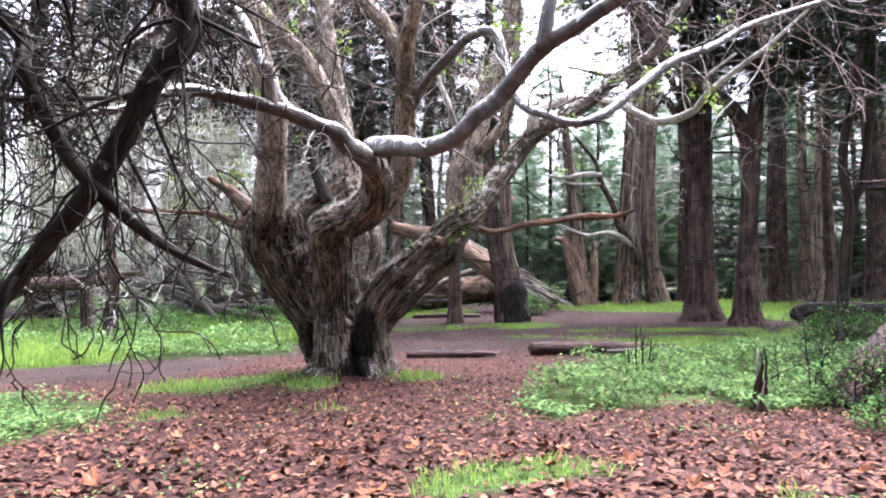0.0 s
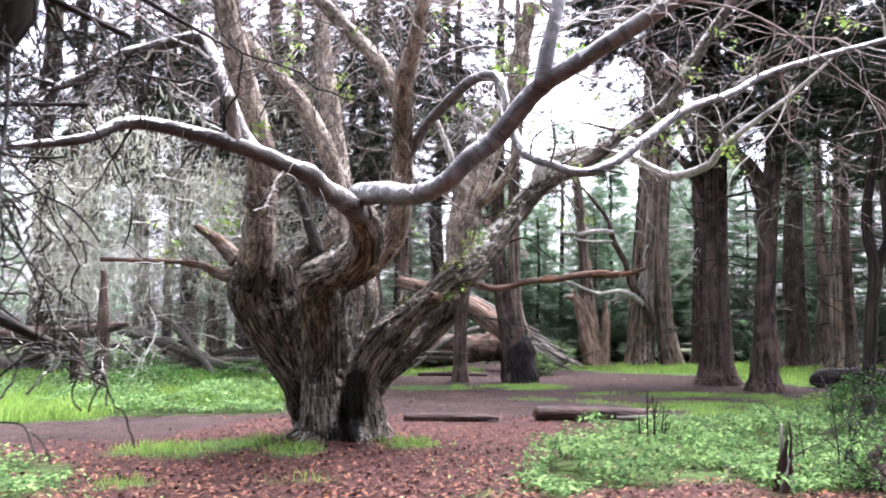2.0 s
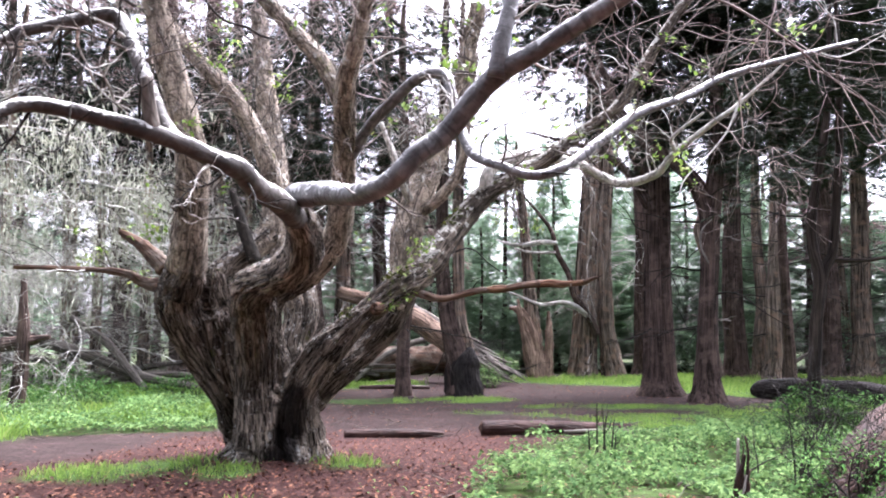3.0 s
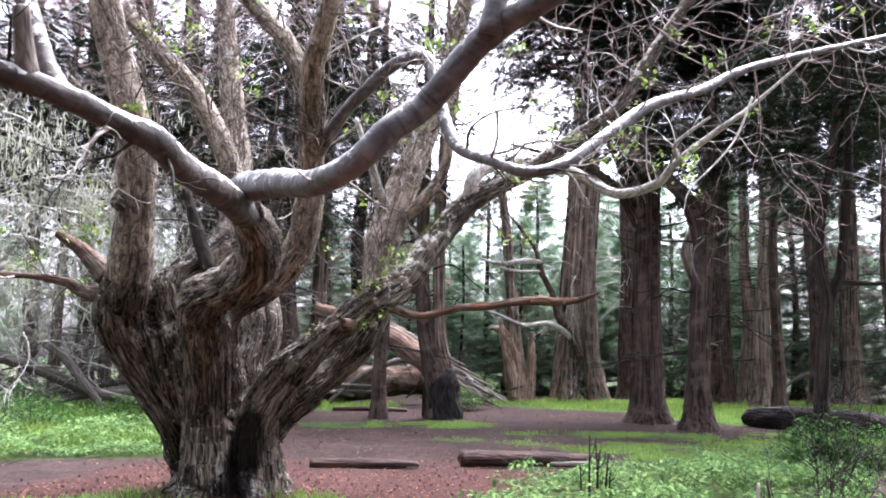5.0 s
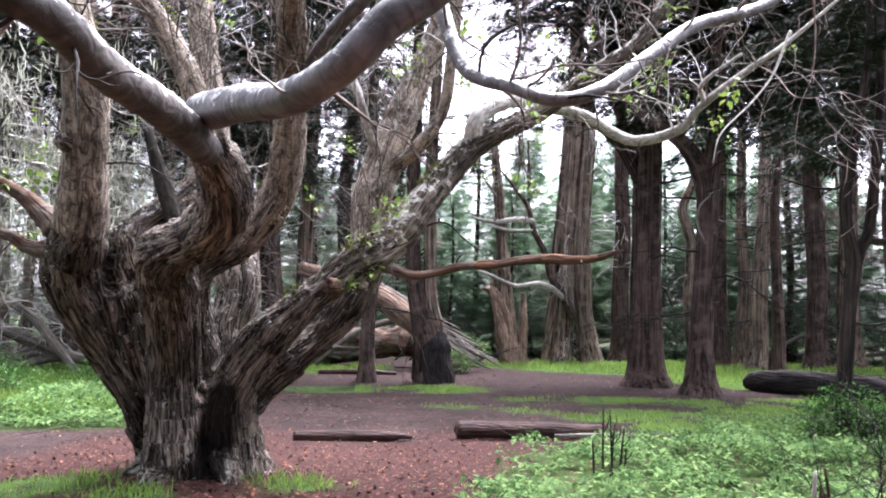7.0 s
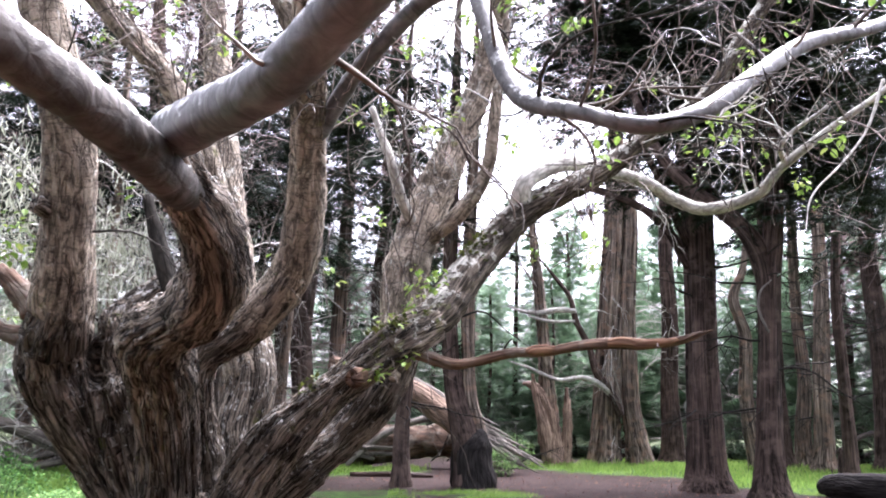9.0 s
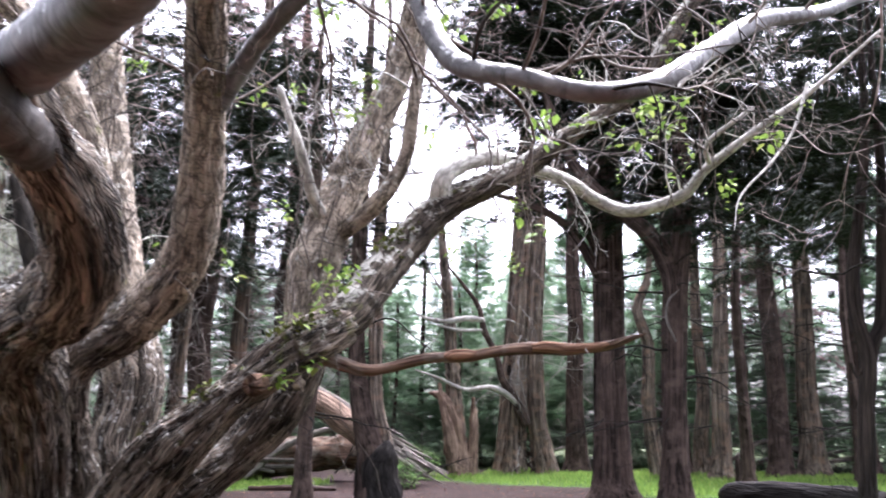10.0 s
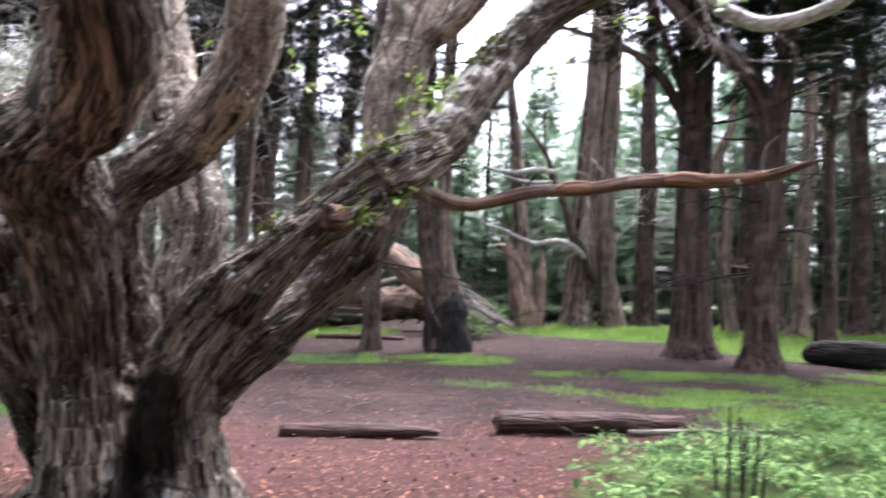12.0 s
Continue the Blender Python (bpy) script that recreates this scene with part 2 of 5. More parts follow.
DULL_LIMB = bark_mat("dull_limb_bark", (0.013, 0.011, 0.01), (0.085, 0.074, 0.066), 0.7, 9, lichen=0.22, lichen_col=(0.54, 0.53, 0.495), bands=0.65, cracks=0.2, depth=0.014, rough=0.65, spec=0.2, contrast=0.2, top_light=0.28)
MOSSY = bark_mat("mossy_limb_bark", (0.022, 0.018, 0.014), (0.22, 0.18, 0.14), 0.1, 30, lichen=0.45, lichen_col=(0.42, 0.41, 0.36), moss=0.4, depth=0.03, stain=0.35, furrow=0.85, contrast=0.17, spot=9, top_light=0.15)
CYPRESS = bark_mat("cypress_bark", (0.012, 0.008, 0.007), (0.11, 0.077, 0.063), 0.03, 14, lichen=0.0, depth=0.04, tint=(0.115, 0.082, 0.068), cracks=0.4, stain=0.45)
SLIM_BARK = bark_mat("dark_slim_bark", (0.008, 0.006, 0.005), (0.055, 0.042, 0.034), 0.05, 16, depth=0.02)
PALE_CYPRESS = bark_mat("weathered_cypress_bark", (0.02, 0.015, 0.012), (0.3, 0.24, 0.19), 0.035, 10, depth=0.09, tint=(0.22, 0.145, 0.1), cracks=0.7)
GREY_DEAD = bark_mat("dull_dead_wood", (0.045, 0.038, 0.033), (0.2, 0.18, 0.155), 0.06, 16, depth=0.015)
DEAD = bark_mat("grey_dead_wood", (0.09, 0.078, 0.068), (0.33, 0.3, 0.265), 0.06, 16, depth=0.015)
STUMP_WOOD = bark_mat("torn_stump_wood", (0.08, 0.05, 0.038), (0.36, 0.255, 0.19), 0.05, 14, depth=0.03)
RED_DEAD = bark_mat("red_brown_dead_wood", (0.032, 0.02, 0.015), (0.16, 0.1, 0.068), 0.08, 14, depth=0.02, tint=(0.17, 0.15, 0.125))
BURNT = bark_mat("charred_wood", (0.006, 0.005, 0.005), (0.035, 0.03, 0.027), 0.1, 14, depth=0.03)
WET_LOG = bark_mat("dark_wet_log", (0.016, 0.009, 0.008), (0.075, 0.042, 0.034), 0.1, 18, depth=0.02, rough=0.6)
TWIG = bark_mat("grey_twig_bark", (0.05, 0.04, 0.034), (0.19, 0.165, 0.14), 0.3, 18, depth=0.004)
DARK_TWIG = bark_mat("dark_twig_bark", (0.012, 0.0105, 0.009), (0.046, 0.041, 0.034), 0.3, 18, lichen=0.12, depth=0.004)
LICHEN_TWIG = bark_mat("pale_lichened_twig", (0.26, 0.245, 0.215), (0.56, 0.545, 0.49), 0.4, 18, depth=0.004)


def leafy(name, stops, rough=0.55, through_light=0.25, spec=0.3, patch=None):
    """Leaves or blades: each piece its own shade, with some light passing through."""
    m, n, l, b = material(name, rough, spec)
    g = n.new("ShaderNodeNewGeometry")
    col = ramp(n, l, g.outputs["Random Per Island"], *stops)
    w = noise_tex(n, l, coords(n, l, "world", (1, 1, 1)), patch or 0.7, 3)
    col = mixed(n, l, 0.6, col, ramp(n, l, w, (0.3, 0.6), (0.7, 1.3)), "MULTIPLY")
    l.new(col, b.inputs["Base Color"])
    if through_light:
        t = n.new("ShaderNodeBsdfTranslucent")
        mix = n.new("ShaderNodeMixShader")
        mix.inputs[0].default_value = through_light
        l.new(col, t.inputs["Color"])
        l.new(b.outputs[0], mix.inputs[1])
        l.new(t.outputs[0], mix.inputs[2])
        l.new(mix.outputs[0], n["Material Output"].inputs["Surface"])
    return m


LITTER = leafy("fallen_leaves", ((0.0, (0.03, 0.0175, 0.015)), (0.35, (0.068, 0.034, 0.027)), (0.7, (0.11, 0.051, 0.036)), (0.92, (0.17, 0.075, 0.042)), (1.0, (0.25, 0.14, 0.085))), 0.7, 0.0, 0.05)
LITTER_SINGLE = leafy("fallen_leaf_blade", ((0.0, (0.1, 0.04, 0.026)), (1.0, (0.1, 0.04, 0.026))), 0.65, 0.0, 0.08)
shade = LITTER_SINGLE.node_tree
tone = ramp(shade.nodes, shade.links, shade.nodes.new("ShaderNodeObjectInfo").outputs["Random"], (0.0, (0.05, 0.025, 0.02)), (0.4, (0.12, 0.053, 0.036)), (0.8, (0.22, 0.088, 0.04)), (1.0, (0.32, 0.18, 0.1)))
shade.links.new(mixed(shade.nodes, shade.links, 0.5, tone, ramp(shade.nodes, shade.links, noise_tex(shade.nodes, shade.links, coords(shade.nodes, shade.links, "object", (1, 1, 1)), 5.0, 4), (0.3, 0.5), (0.7, 1.4)), "MULTIPLY"), shade.nodes["Principled BSDF"].inputs["Base Color"])
GRASS = leafy("grass_blades", ((0.0, (0.12, 0.2, 0.045)), (0.5, (0.19, 0.31, 0.066)), (0.9, (0.25, 0.38, 0.085)), (1.0, (0.31, 0.36, 0.13))), 0.6, 0.5, 0.08)
HERB = leafy("herb_leaves", ((0.0, (0.036, 0.08, 0.026)), (0.5, (0.1, 0.18, 0.06)), (1.0, (0.2, 0.3, 0.105))), 0.7, 0.38, 0.05)
SHRUB = leafy("dark_shrub_leaves", ((0.0, (0.025, 0.07, 0.016)), (0.6, (0.055, 0.135, 0.03)), (1.0, (0.11, 0.2, 0.05))), 0.6, 0.3, 0.06)
SPRING = leafy("young_leaves", ((0.0, (0.09, 0.16, 0.03)), (0.6, (0.16, 0.25, 0.05)), (1.0, (0.27, 0.32, 0.09))), 0.5, 0.28, 0.15)
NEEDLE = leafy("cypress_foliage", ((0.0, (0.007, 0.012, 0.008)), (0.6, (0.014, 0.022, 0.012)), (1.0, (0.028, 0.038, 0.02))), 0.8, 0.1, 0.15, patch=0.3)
FIR = leafy("young_fir_foliage", ((0.0, (0.07, 0.13, 0.075)), (0.6, (0.14, 0.235, 0.125)), (1.0, (0.23, 0.33, 0.18))), 0.65, 0.3, patch=0.25)
BROWN_NEEDLE = leafy("dead_reddish_foliage", ((0.0, (0.09, 0.055, 0.05)), (0.6, (0.19, 0.12, 0.11)), (1.0, (0.3, 0.22, 0.2))), 0.8, 0.15)
TWIG_HAZE = bark_mat("reddish_fine_twig", (0.13, 0.1, 0.09), (0.34, 0.28, 0.25), 0.3, 18, depth=0.004)
BEARD = leafy("hanging_lichen", ((0.0, (0.2, 0.21, 0.15)), (1.0, (0.36, 0.37, 0.29))), 0.9, 0.3)


def ground_mat():
    m, n, l, b = material("forest_floor", 0.95, 0.06)
    p = coords(n, l, "world", (1, 1, 1))
    a = n.new("ShaderNodeAttribute")
    a.attribute_name = "cover"
    sep = n.new("ShaderNodeSeparateXYZ")
    l.new(a.outputs["Vector"], sep.inputs[0])
    fine, mid, broad = noise_tex(n, l, p, 22, 5, 0.7), noise_tex(n, l, p, 5, 4), noise_tex(n, l, p, 0.8, 3)
    soil = ramp(n, l, fine, (0.3, (0.008, 0.0055, 0.005)), (0.52, (0.028, 0.019, 0.017)), (0.66, (0.056, 0.039, 0.038)), (0.82, (0.125, 0.09, 0.084)))
    soil = mixed(n, l, 0.8, soil, ramp(n, l, broad, (0.3, 0.5), (0.7, 1.4)), "MULTIPLY")
    soil = mixed(n, l, 0.6, soil, ramp(n, l, mid, (0.35, 0.5), (0.65, 1.4)), "MULTIPLY")
    red = ramp(n, l, fine, (0.3, (0.014, 0.008, 0.0075)), (0.6, (0.048, 0.023, 0.02)), (0.8, (0.1, 0.048, 0.036)))
    green = ramp(n, l, mid, (0.3, (0.018, 0.034, 0.011)), (0.7, (0.055, 0.1, 0.024)))
    col = mixed(n, l, sep.outputs["Y"], soil, red)
    edge = n.new("ShaderNodeMath")
    edge.operation = "MULTIPLY"
    l.new(sep.outputs["X"], edge.inputs[0])
    l.new(ramp(n, l, mid, (0.25, 0.55), (0.55, 1.0)), edge.inputs[1])
    col = mixed(n, l, edge.outputs[0], col, green)
    l.new(col, b.inputs["Base Color"])
    bumped(n, l, b, mixed(n, l, 0.5, fine, mid), 0.8, 0.04)
    return m


GROUND = ground_mat()

# ---- ground ----
TREE = (-1.45, 13.5)
TREE_OFF = np.array((*TREE, 0.0))


def height(x, y):
    x, y = np.asarray(x, float), np.asarray(y, float)
    p = np.c_[x.ravel() * 0.35, y.ravel() * 0.35, np.zeros(x.size)]
    bumps = (vnoise(p, 3) - 0.5).reshape(x.shape) * 0.16 + (vnoise(p * 5, 4) - 0.5).reshape(x.shape) * 0.035
    mound = 0.13 * np.exp(-((x - TREE[0]) ** 2 + (y - TREE[1]) ** 2) / 2.2 ** 2)
    return (bumps * 0.6 + mound) * np.exp(-(np.abs(x) + np.abs(y)) / 120)


GRASS_BEDS = [  # x, y, half width, half depth, turn in degrees
    (-9.5, 23.5, 7.5, 6.3, 8), (-13, 17.5, 6.5, 2.4, -8), (-3.1, 12.6, 0.75, 0.42, 20), (-0.5, 12.75, 0.34, 0.28, 0),
    (0.25, 7.15, 0.42, 0.32, 0), (0.95, 7.25, 0.42, 0.3, 0), (0.55, 9.8, 0.35, 0.35, 0), (-1.3, 10.4, 0.3, 0.2, 0), (-2.05, 12.2, 0.26, 0.22, 0), (-3.2, 10.2, 0.3, 0.2, 0),
    (6.2, 20.4, 4.6, 1.5, 5), (7.6, 22.6, 4.2, 0.8, 3), (9.0, 17.0, 4.2, 2.6, 0), (0.9, 25.0, 2.6, 1.3, 0), (9.0, 36.5, 4.5, 3.0, 0), (13.0, 31.0, 3.6, 5.5, 0), (13.5, 36.5, 8.2, 5.0, 10), (22, 34, 9, 6, 0), (-1.8, 33, 3.2, 2.5, 0),
    (15.5, 23, 4.5, 4.5, 0), (-1.1, 6.0, 0.3, 0.25, 0), (2.5, 6.6, 0.35, 0.3, 0)]
HERB_BEDS = [(4.6, 13.3, 3.0, 3.3, -25), (7.5, 14.0, 3.5, 4.2, 0), (2.0, 11.5, 1.0, 1.6, -20), (5.4, 10.9, 2.2, 1.0, 10), (3.4, 10.2, 0.7, 0.4, 0), (-7.5, 21.0, 3.5, 2.2, 0), (-10.5, 20, 3, 2, 0), (-5.0, 22.0, 1.8, 1.5, 0), (-6.5, 18.6, 3.0, 1.8, 0), (-11, 17.5, 4, 1.6, 0), (-5.7, 9.8, 1.8, 2.4, 0), (-8.5, 11.5, 2.4, 2.6, 0)]


def beds(x, y, which, seed):
    x, y = np.asarray(x, float), np.asarray(y, float)
    p = np.c_[x.ravel(), y.ravel(), np.zeros(x.size)]
    wob = (fbm(p * 0.9, seed, 4) * 1.0).reshape(x.shape)
    best = np.full(x.shape, -9.0)
    for cx, cy, rx, ry, turn in which:
        a = radians(turn)
        u, v = (x - cx) * math.cos(a) + (y - cy) * math.sin(a), -(x - cx) * math.sin(a) + (y - cy) * math.cos(a)
        d = np.sqrt((u / rx) ** 2 + (v / ry) ** 2)
        best = np.maximum(best, np.minimum((1 - d) * min(rx, ry) / 0.9, 0.1 if cx > 0 and 17.5 < cy < 29 else 0.8))
    return smooth(best + wob * 1.5, -0.12, 0.3)


def litter(x, y):
    x, y = np.asarray(x, float), np.asarray(y, float)
    p = np.c_[x.ravel() * 0.7, y.ravel() * 0.7, np.zeros(x.size)]
    return 1 - smooth(y + (x + 1.5) * 0.05 + 4.2 * smooth(-x, 2.6, 4.6) + fbm(p, 31).reshape(x.shape) * 4, 15.3, 18.2)


def spaced(stops):
    return np.concatenate([np.arange(a, b, s) for a, b, s in stops] + [[stops[-1][1]]])


gx = spaced([(-420, -60, 40), (-60, -20, 4), (-20, -9, 0.4), (-9, 12, 0.12), (12, 26, 0.4), (26, 60, 4), (60, 420, 40)])
gy = spaced([(-420, -40, 40), (-40, -4, 3), (-4, 0, 0.5), (0, 27, 0.12), (27, 45, 0.4), (45, 80, 4), (80, 420, 40)])
X, Y = np.meshgrid(gx, gy)
gv = np.c_[X.ravel(), Y.ravel(), height(X, Y).ravel()]
ii = (np.arange(len(gy) - 1)[:, None] * len(gx) + np.arange(len(gx) - 1)[None]).ravel()
ground_mesh = raw_mesh("ground", gv, np.c_[ii, ii + 1, ii + len(gx) + 1, ii + len(gx)], GROUND)
gcover = np.maximum(beds(X, Y, GRASS_BEDS, 41), 0.85 * beds(X, Y, HERB_BEDS, 47)).ravel()
far_green = smooth(Y.ravel(), 40, 46) * 0.5
ground_mesh.attributes.new("cover", "FLOAT_VECTOR", "POINT").data.foreach_set(
    "vector", np.c_[np.maximum(gcover, far_green), litter(X, Y).ravel(), np.zeros(len(gv))].astype(np.float32).ravel())
lone("ground", ground_mesh, "woodland floor of dark soil, fallen leaves and grass", "ground", kind="structure")

# ---- the old spreading tree ----
STEM_LINES = {
    "left_stem": [(-1.82, 13.50, 0.17, 0.320), (-2.02, 13.31, 0.86, 0.310), (-2.42, 13.07, 1.58, 0.310), (-2.64, 12.72, 2.15, 0.310), (-2.46, 12.28, 2.52, 0.241), (-2.32, 11.87, 3.16, 0.202), (-2.26, 11.59, 3.73, 0.187), (-2.32, 11.38, 4.18, 0.164), (-2.47, 11.26, 4.75, 0.155), (-2.60, 11.17, 5.30, 0.140), (-2.80, 11.10, 6.20, 0.120)],
    "stub": [(-2.80, 12.63, 2.54, 0.118), (-3.13, 12.73, 2.83, 0.078), (-3.46, 12.82, 3.04, 0.048)],
    "deadL": [(-2.85, 12.80, 2.33, 0.120), (-3.13, 12.80, 2.38, 0.072), (-3.47, 12.80, 2.51, 0.046), (-4.78, 12.80, 2.57, 0.027)],
    "back_left": [(-2.21, 12.80, 2.41, 0.181), (-1.91, 13.02, 2.77, 0.170), (-1.60, 13.18, 3.08, 0.157), (-1.58, 13.24, 3.73, 0.142), (-1.73, 13.24, 4.24, 0.133), (-2.06, 13.22, 4.86, 0.120), (-2.31, 13.18, 5.15, 0.113), (-3.03, 13.12, 5.92, 0.109)],
    "sucker": [(-1.71, 12.80, 2.66, 0.088), (-1.91, 12.80, 3.19, 0.072), (-2.04, 12.80, 3.61, 0.046)],
    "central": [(-1.66, 13.10, 0.18, 0.330), (-1.68, 13.00, 0.87, 0.270), (-1.65, 12.75, 1.42, 0.265), (-1.60, 12.25, 1.97, 0.285), (-1.47, 11.48, 2.25, 0.235), (-1.04, 10.79, 2.36, 0.200), (-0.78, 10.20, 2.49, 0.190), (-0.72, 9.69, 2.66, 0.155), (-0.73, 9.24, 2.74, 0.125), (-0.72, 8.92, 2.80, 0.092)],
    "white": [(-0.74, 8.95, 2.86, 0.078), (-0.67, 8.85, 2.84, 0.103), (-0.39, 8.41, 2.78, 0.093), (-0.13, 7.92, 2.68, 0.079), (0.12, 7.47, 2.70, 0.072), (0.29, 7.39, 2.86, 0.073), (0.49, 7.40, 3.02, 0.074), (0.77, 7.24, 3.33, 0.072), (1.05, 7.05, 3.47, 0.062), (1.58, 6.83, 3.77, 0.055), (1.95, 6.65, 3.95, 0.047), (2.50, 6.50, 4.30, 0.035)],
    "white_up": [(0.79, 7.15, 3.32, 0.060), (0.83, 7.15, 3.55, 0.058), (0.90, 7.20, 3.85, 0.052), (0.97, 7.30, 4.25, 0.045), (1.00, 7.40, 4.90, 0.035)],
    "L": [(-0.74, 9.50, 2.68, 0.080), (-0.73, 9.30, 2.70, 0.088), (-0.73, 9.07, 2.70, 0.098), (-0.76, 8.28, 2.70, 0.090), (-0.79, 7.58, 2.66, 0.077), (-0.80, 7.03, 2.67, 0.067), (-0.90, 6.80, 2.68, 0.058), (-1.17, 6.53, 2.76, 0.049), (-1.72, 6.33, 2.85, 0.040), (-1.94, 6.15, 2.71, 0.030), (-2.30, 5.99, 2.62, 0.020)],
    "L_up": [(-1.17, 6.53, 2.76, 0.043), (-1.19, 6.50, 2.90, 0.038), (-1.20, 6.47, 3.05, 0.030)],
    "S2": [(-1.48, 12.80, 2.14, 0.155), (-0.98, 12.49, 2.48, 0.180), (-0.63, 12.16, 2.88, 0.167), (-0.52, 11.81, 3.34, 0.147), (-0.48, 11.46, 3.79, 0.132), (-0.46, 11.09, 4.13, 0.121), (-0.42, 10.70, 4.45, 0.104), (-0.26, 10.32, 4.88, 0.082), (-0.10, 10.00, 5.60, 0.070)],
    "S2_left": [(-0.46, 11.02, 4.18, 0.090), (-0.74, 11.13, 4.80, 0.092), (-1.10, 11.27, 5.23, 0.088), (-1.62, 11.40, 5.82, 0.080), (-2.20, 11.60, 6.60, 0.060)],
    "curl": [(-0.46, 11.53, 3.70, 0.067), (-0.18, 11.22, 4.08, 0.065), (0.04, 10.93, 4.24, 0.063), (0.35, 10.67, 4.46, 0.061), (0.62, 10.45, 4.44, 0.065), (0.70, 10.27, 4.16, 0.058), (0.79, 10.05, 3.71, 0.057), (0.90, 9.83, 3.43, 0.055), (1.12, 9.56, 3.27, 0.042), (1.41, 9.40, 3.15, 0.045), (1.75, 9.51, 3.28, 0.050), (2.16, 9.78, 3.61, 0.052), (2.62, 10.07, 3.96, 0.050), (3.21, 10.36, 4.23, 0.043), (3.84, 10.63, 4.58, 0.039), (5.52, 11.09, 5.16, 0.031)],
    "R": [(-1.10, 12.95, 0.91, 0.240), (-0.80, 12.71, 1.45, 0.215), (-0.34, 12.55, 1.93, 0.175), (0.10, 12.61, 2.30, 0.175), (0.51, 12.84, 2.57, 0.175), (0.82, 13.12, 3.02, 0.167), (1.06, 13.36, 3.35, 0.161), (1.42, 13.46, 3.75, 0.146), (1.82, 13.48, 3.98, 0.124), (2.22, 13.46, 4.20, 0.107), (2.62, 13.44, 4.52, 0.084), (3.24, 13.42, 4.97, 0.080), (3.50, 13.40, 5.32, 0.085), (3.80, 13.40, 5.80, 0.080), (4.53, 13.39, 6.92, 0.070)],
    "R2": [(-1.35, 13.50, 0.31, 0.260), (-0.90, 13.45, 1.02, 0.230), (-0.31, 13.44, 1.52, 0.200), (0.10, 13.44, 2.05, 0.205), (0.24, 13.50, 2.55, 0.220), (0.27, 13.57, 3.16, 0.220), (0.50, 13.72, 3.90, 0.205), (0.79, 13.85, 4.65, 0.160), (1.05, 13.92, 5.37, 0.133), (1.15, 13.83, 5.90, 0.120), (1.30, 13.67, 6.60, 0.110)],
    "U_fork": [(0.40, 13.60, 3.40, 0.084), (0.79, 13.30, 3.70, 0.080), (1.02, 13.20, 4.10, 0.067), (1.09, 13.10, 4.70, 0.058), (1.20, 13.10, 5.60, 0.045)],
    "pale": [(0.36, 13.60, 3.55, 0.062), (0.22, 13.30, 3.75, 0.054), (0.11, 13.10, 4.05, 0.046), (-0.10, 13.00, 4.60, 0.030)],
    "RL": [(1.36, 13.48, 3.70, 0.100), (1.42, 13.35, 4.02, 0.092), (1.83, 13.59, 4.30, 0.086), (2.34, 14.04, 4.39, 0.078), (2.96, 14.46, 4.38, 0.074), (3.30, 14.56, 4.23, 0.072), (3.62, 14.36, 4.07, 0.070), (4.04, 14.05, 4.17, 0.062), (4.23, 13.80, 4.42, 0.050), (4.67, 13.47, 4.78, 0.039), (5.02, 13.16, 5.05, 0.027), (5.60, 12.80, 5.60, 0.014)],
    "RL2": [(4.25, 13.78, 4.43, 0.034), (4.15, 13.60, 4.62, 0.027), (4.53, 13.36, 4.93, 0.019)],
    "dead": [(0.22, 12.72, 2.36, 0.074), (0.46, 12.74, 2.25, 0.057), (0.76, 12.74, 2.19, 0.046), (1.18, 12.72, 2.29, 0.046), (1.44, 12.67, 2.30, 0.042), (1.80, 12.62, 2.36, 0.045), (2.06, 12.59, 2.38, 0.045), (2.26, 12.45, 2.36, 0.037), (2.45, 12.10, 2.37, 0.034), (2.58, 11.70, 2.42, 0.012)],
    "M": [(-1.25, 13.70, 1.00, 0.250), (-1.31, 13.85, 1.56, 0.250), (-1.25, 14.00, 2.08, 0.250), (-1.50, 14.13, 2.97, 0.239), (-1.65, 14.27, 3.72, 0.217), (-1.79, 14.40, 4.50, 0.182), (-1.95, 14.50, 5.60, 0.150), (-2.10, 14.60, 6.80, 0.110)],
    "L_knot": [(-1.05, 6.66, 2.72, 0.050), (-1.19, 6.75, 2.88, 0.050), (-1.36, 6.85, 3.24, 0.047), (-1.52, 7.00, 3.55, 0.046), (-1.62, 7.00, 3.62, 0.046), (-1.86, 6.95, 3.54, 0.042), (-2.06, 6.85, 3.44, 0.036), (-2.30, 6.75, 3.24, 0.028), (-2.60, 6.60, 3.05, 0.016)],
    "droop": [(5.04, 13.20, 5.17, 0.018), (4.77, 13.10, 4.61, 0.013), (4.45, 13.00, 4.23, 0.011), (4.06, 12.90, 3.85, 0.009), (3.92, 12.80, 3.50, 0.004)],
}
old_tree = thing("spreading_tree", "old many-stemmed tree with gnarled furrowed bark and sprouting leaves", "tree", (*TREE, 0))


def to_tree(nodes):
    return [(x - TREE[0], y - TREE[1], z, r) for x, y, z, r in nodes]


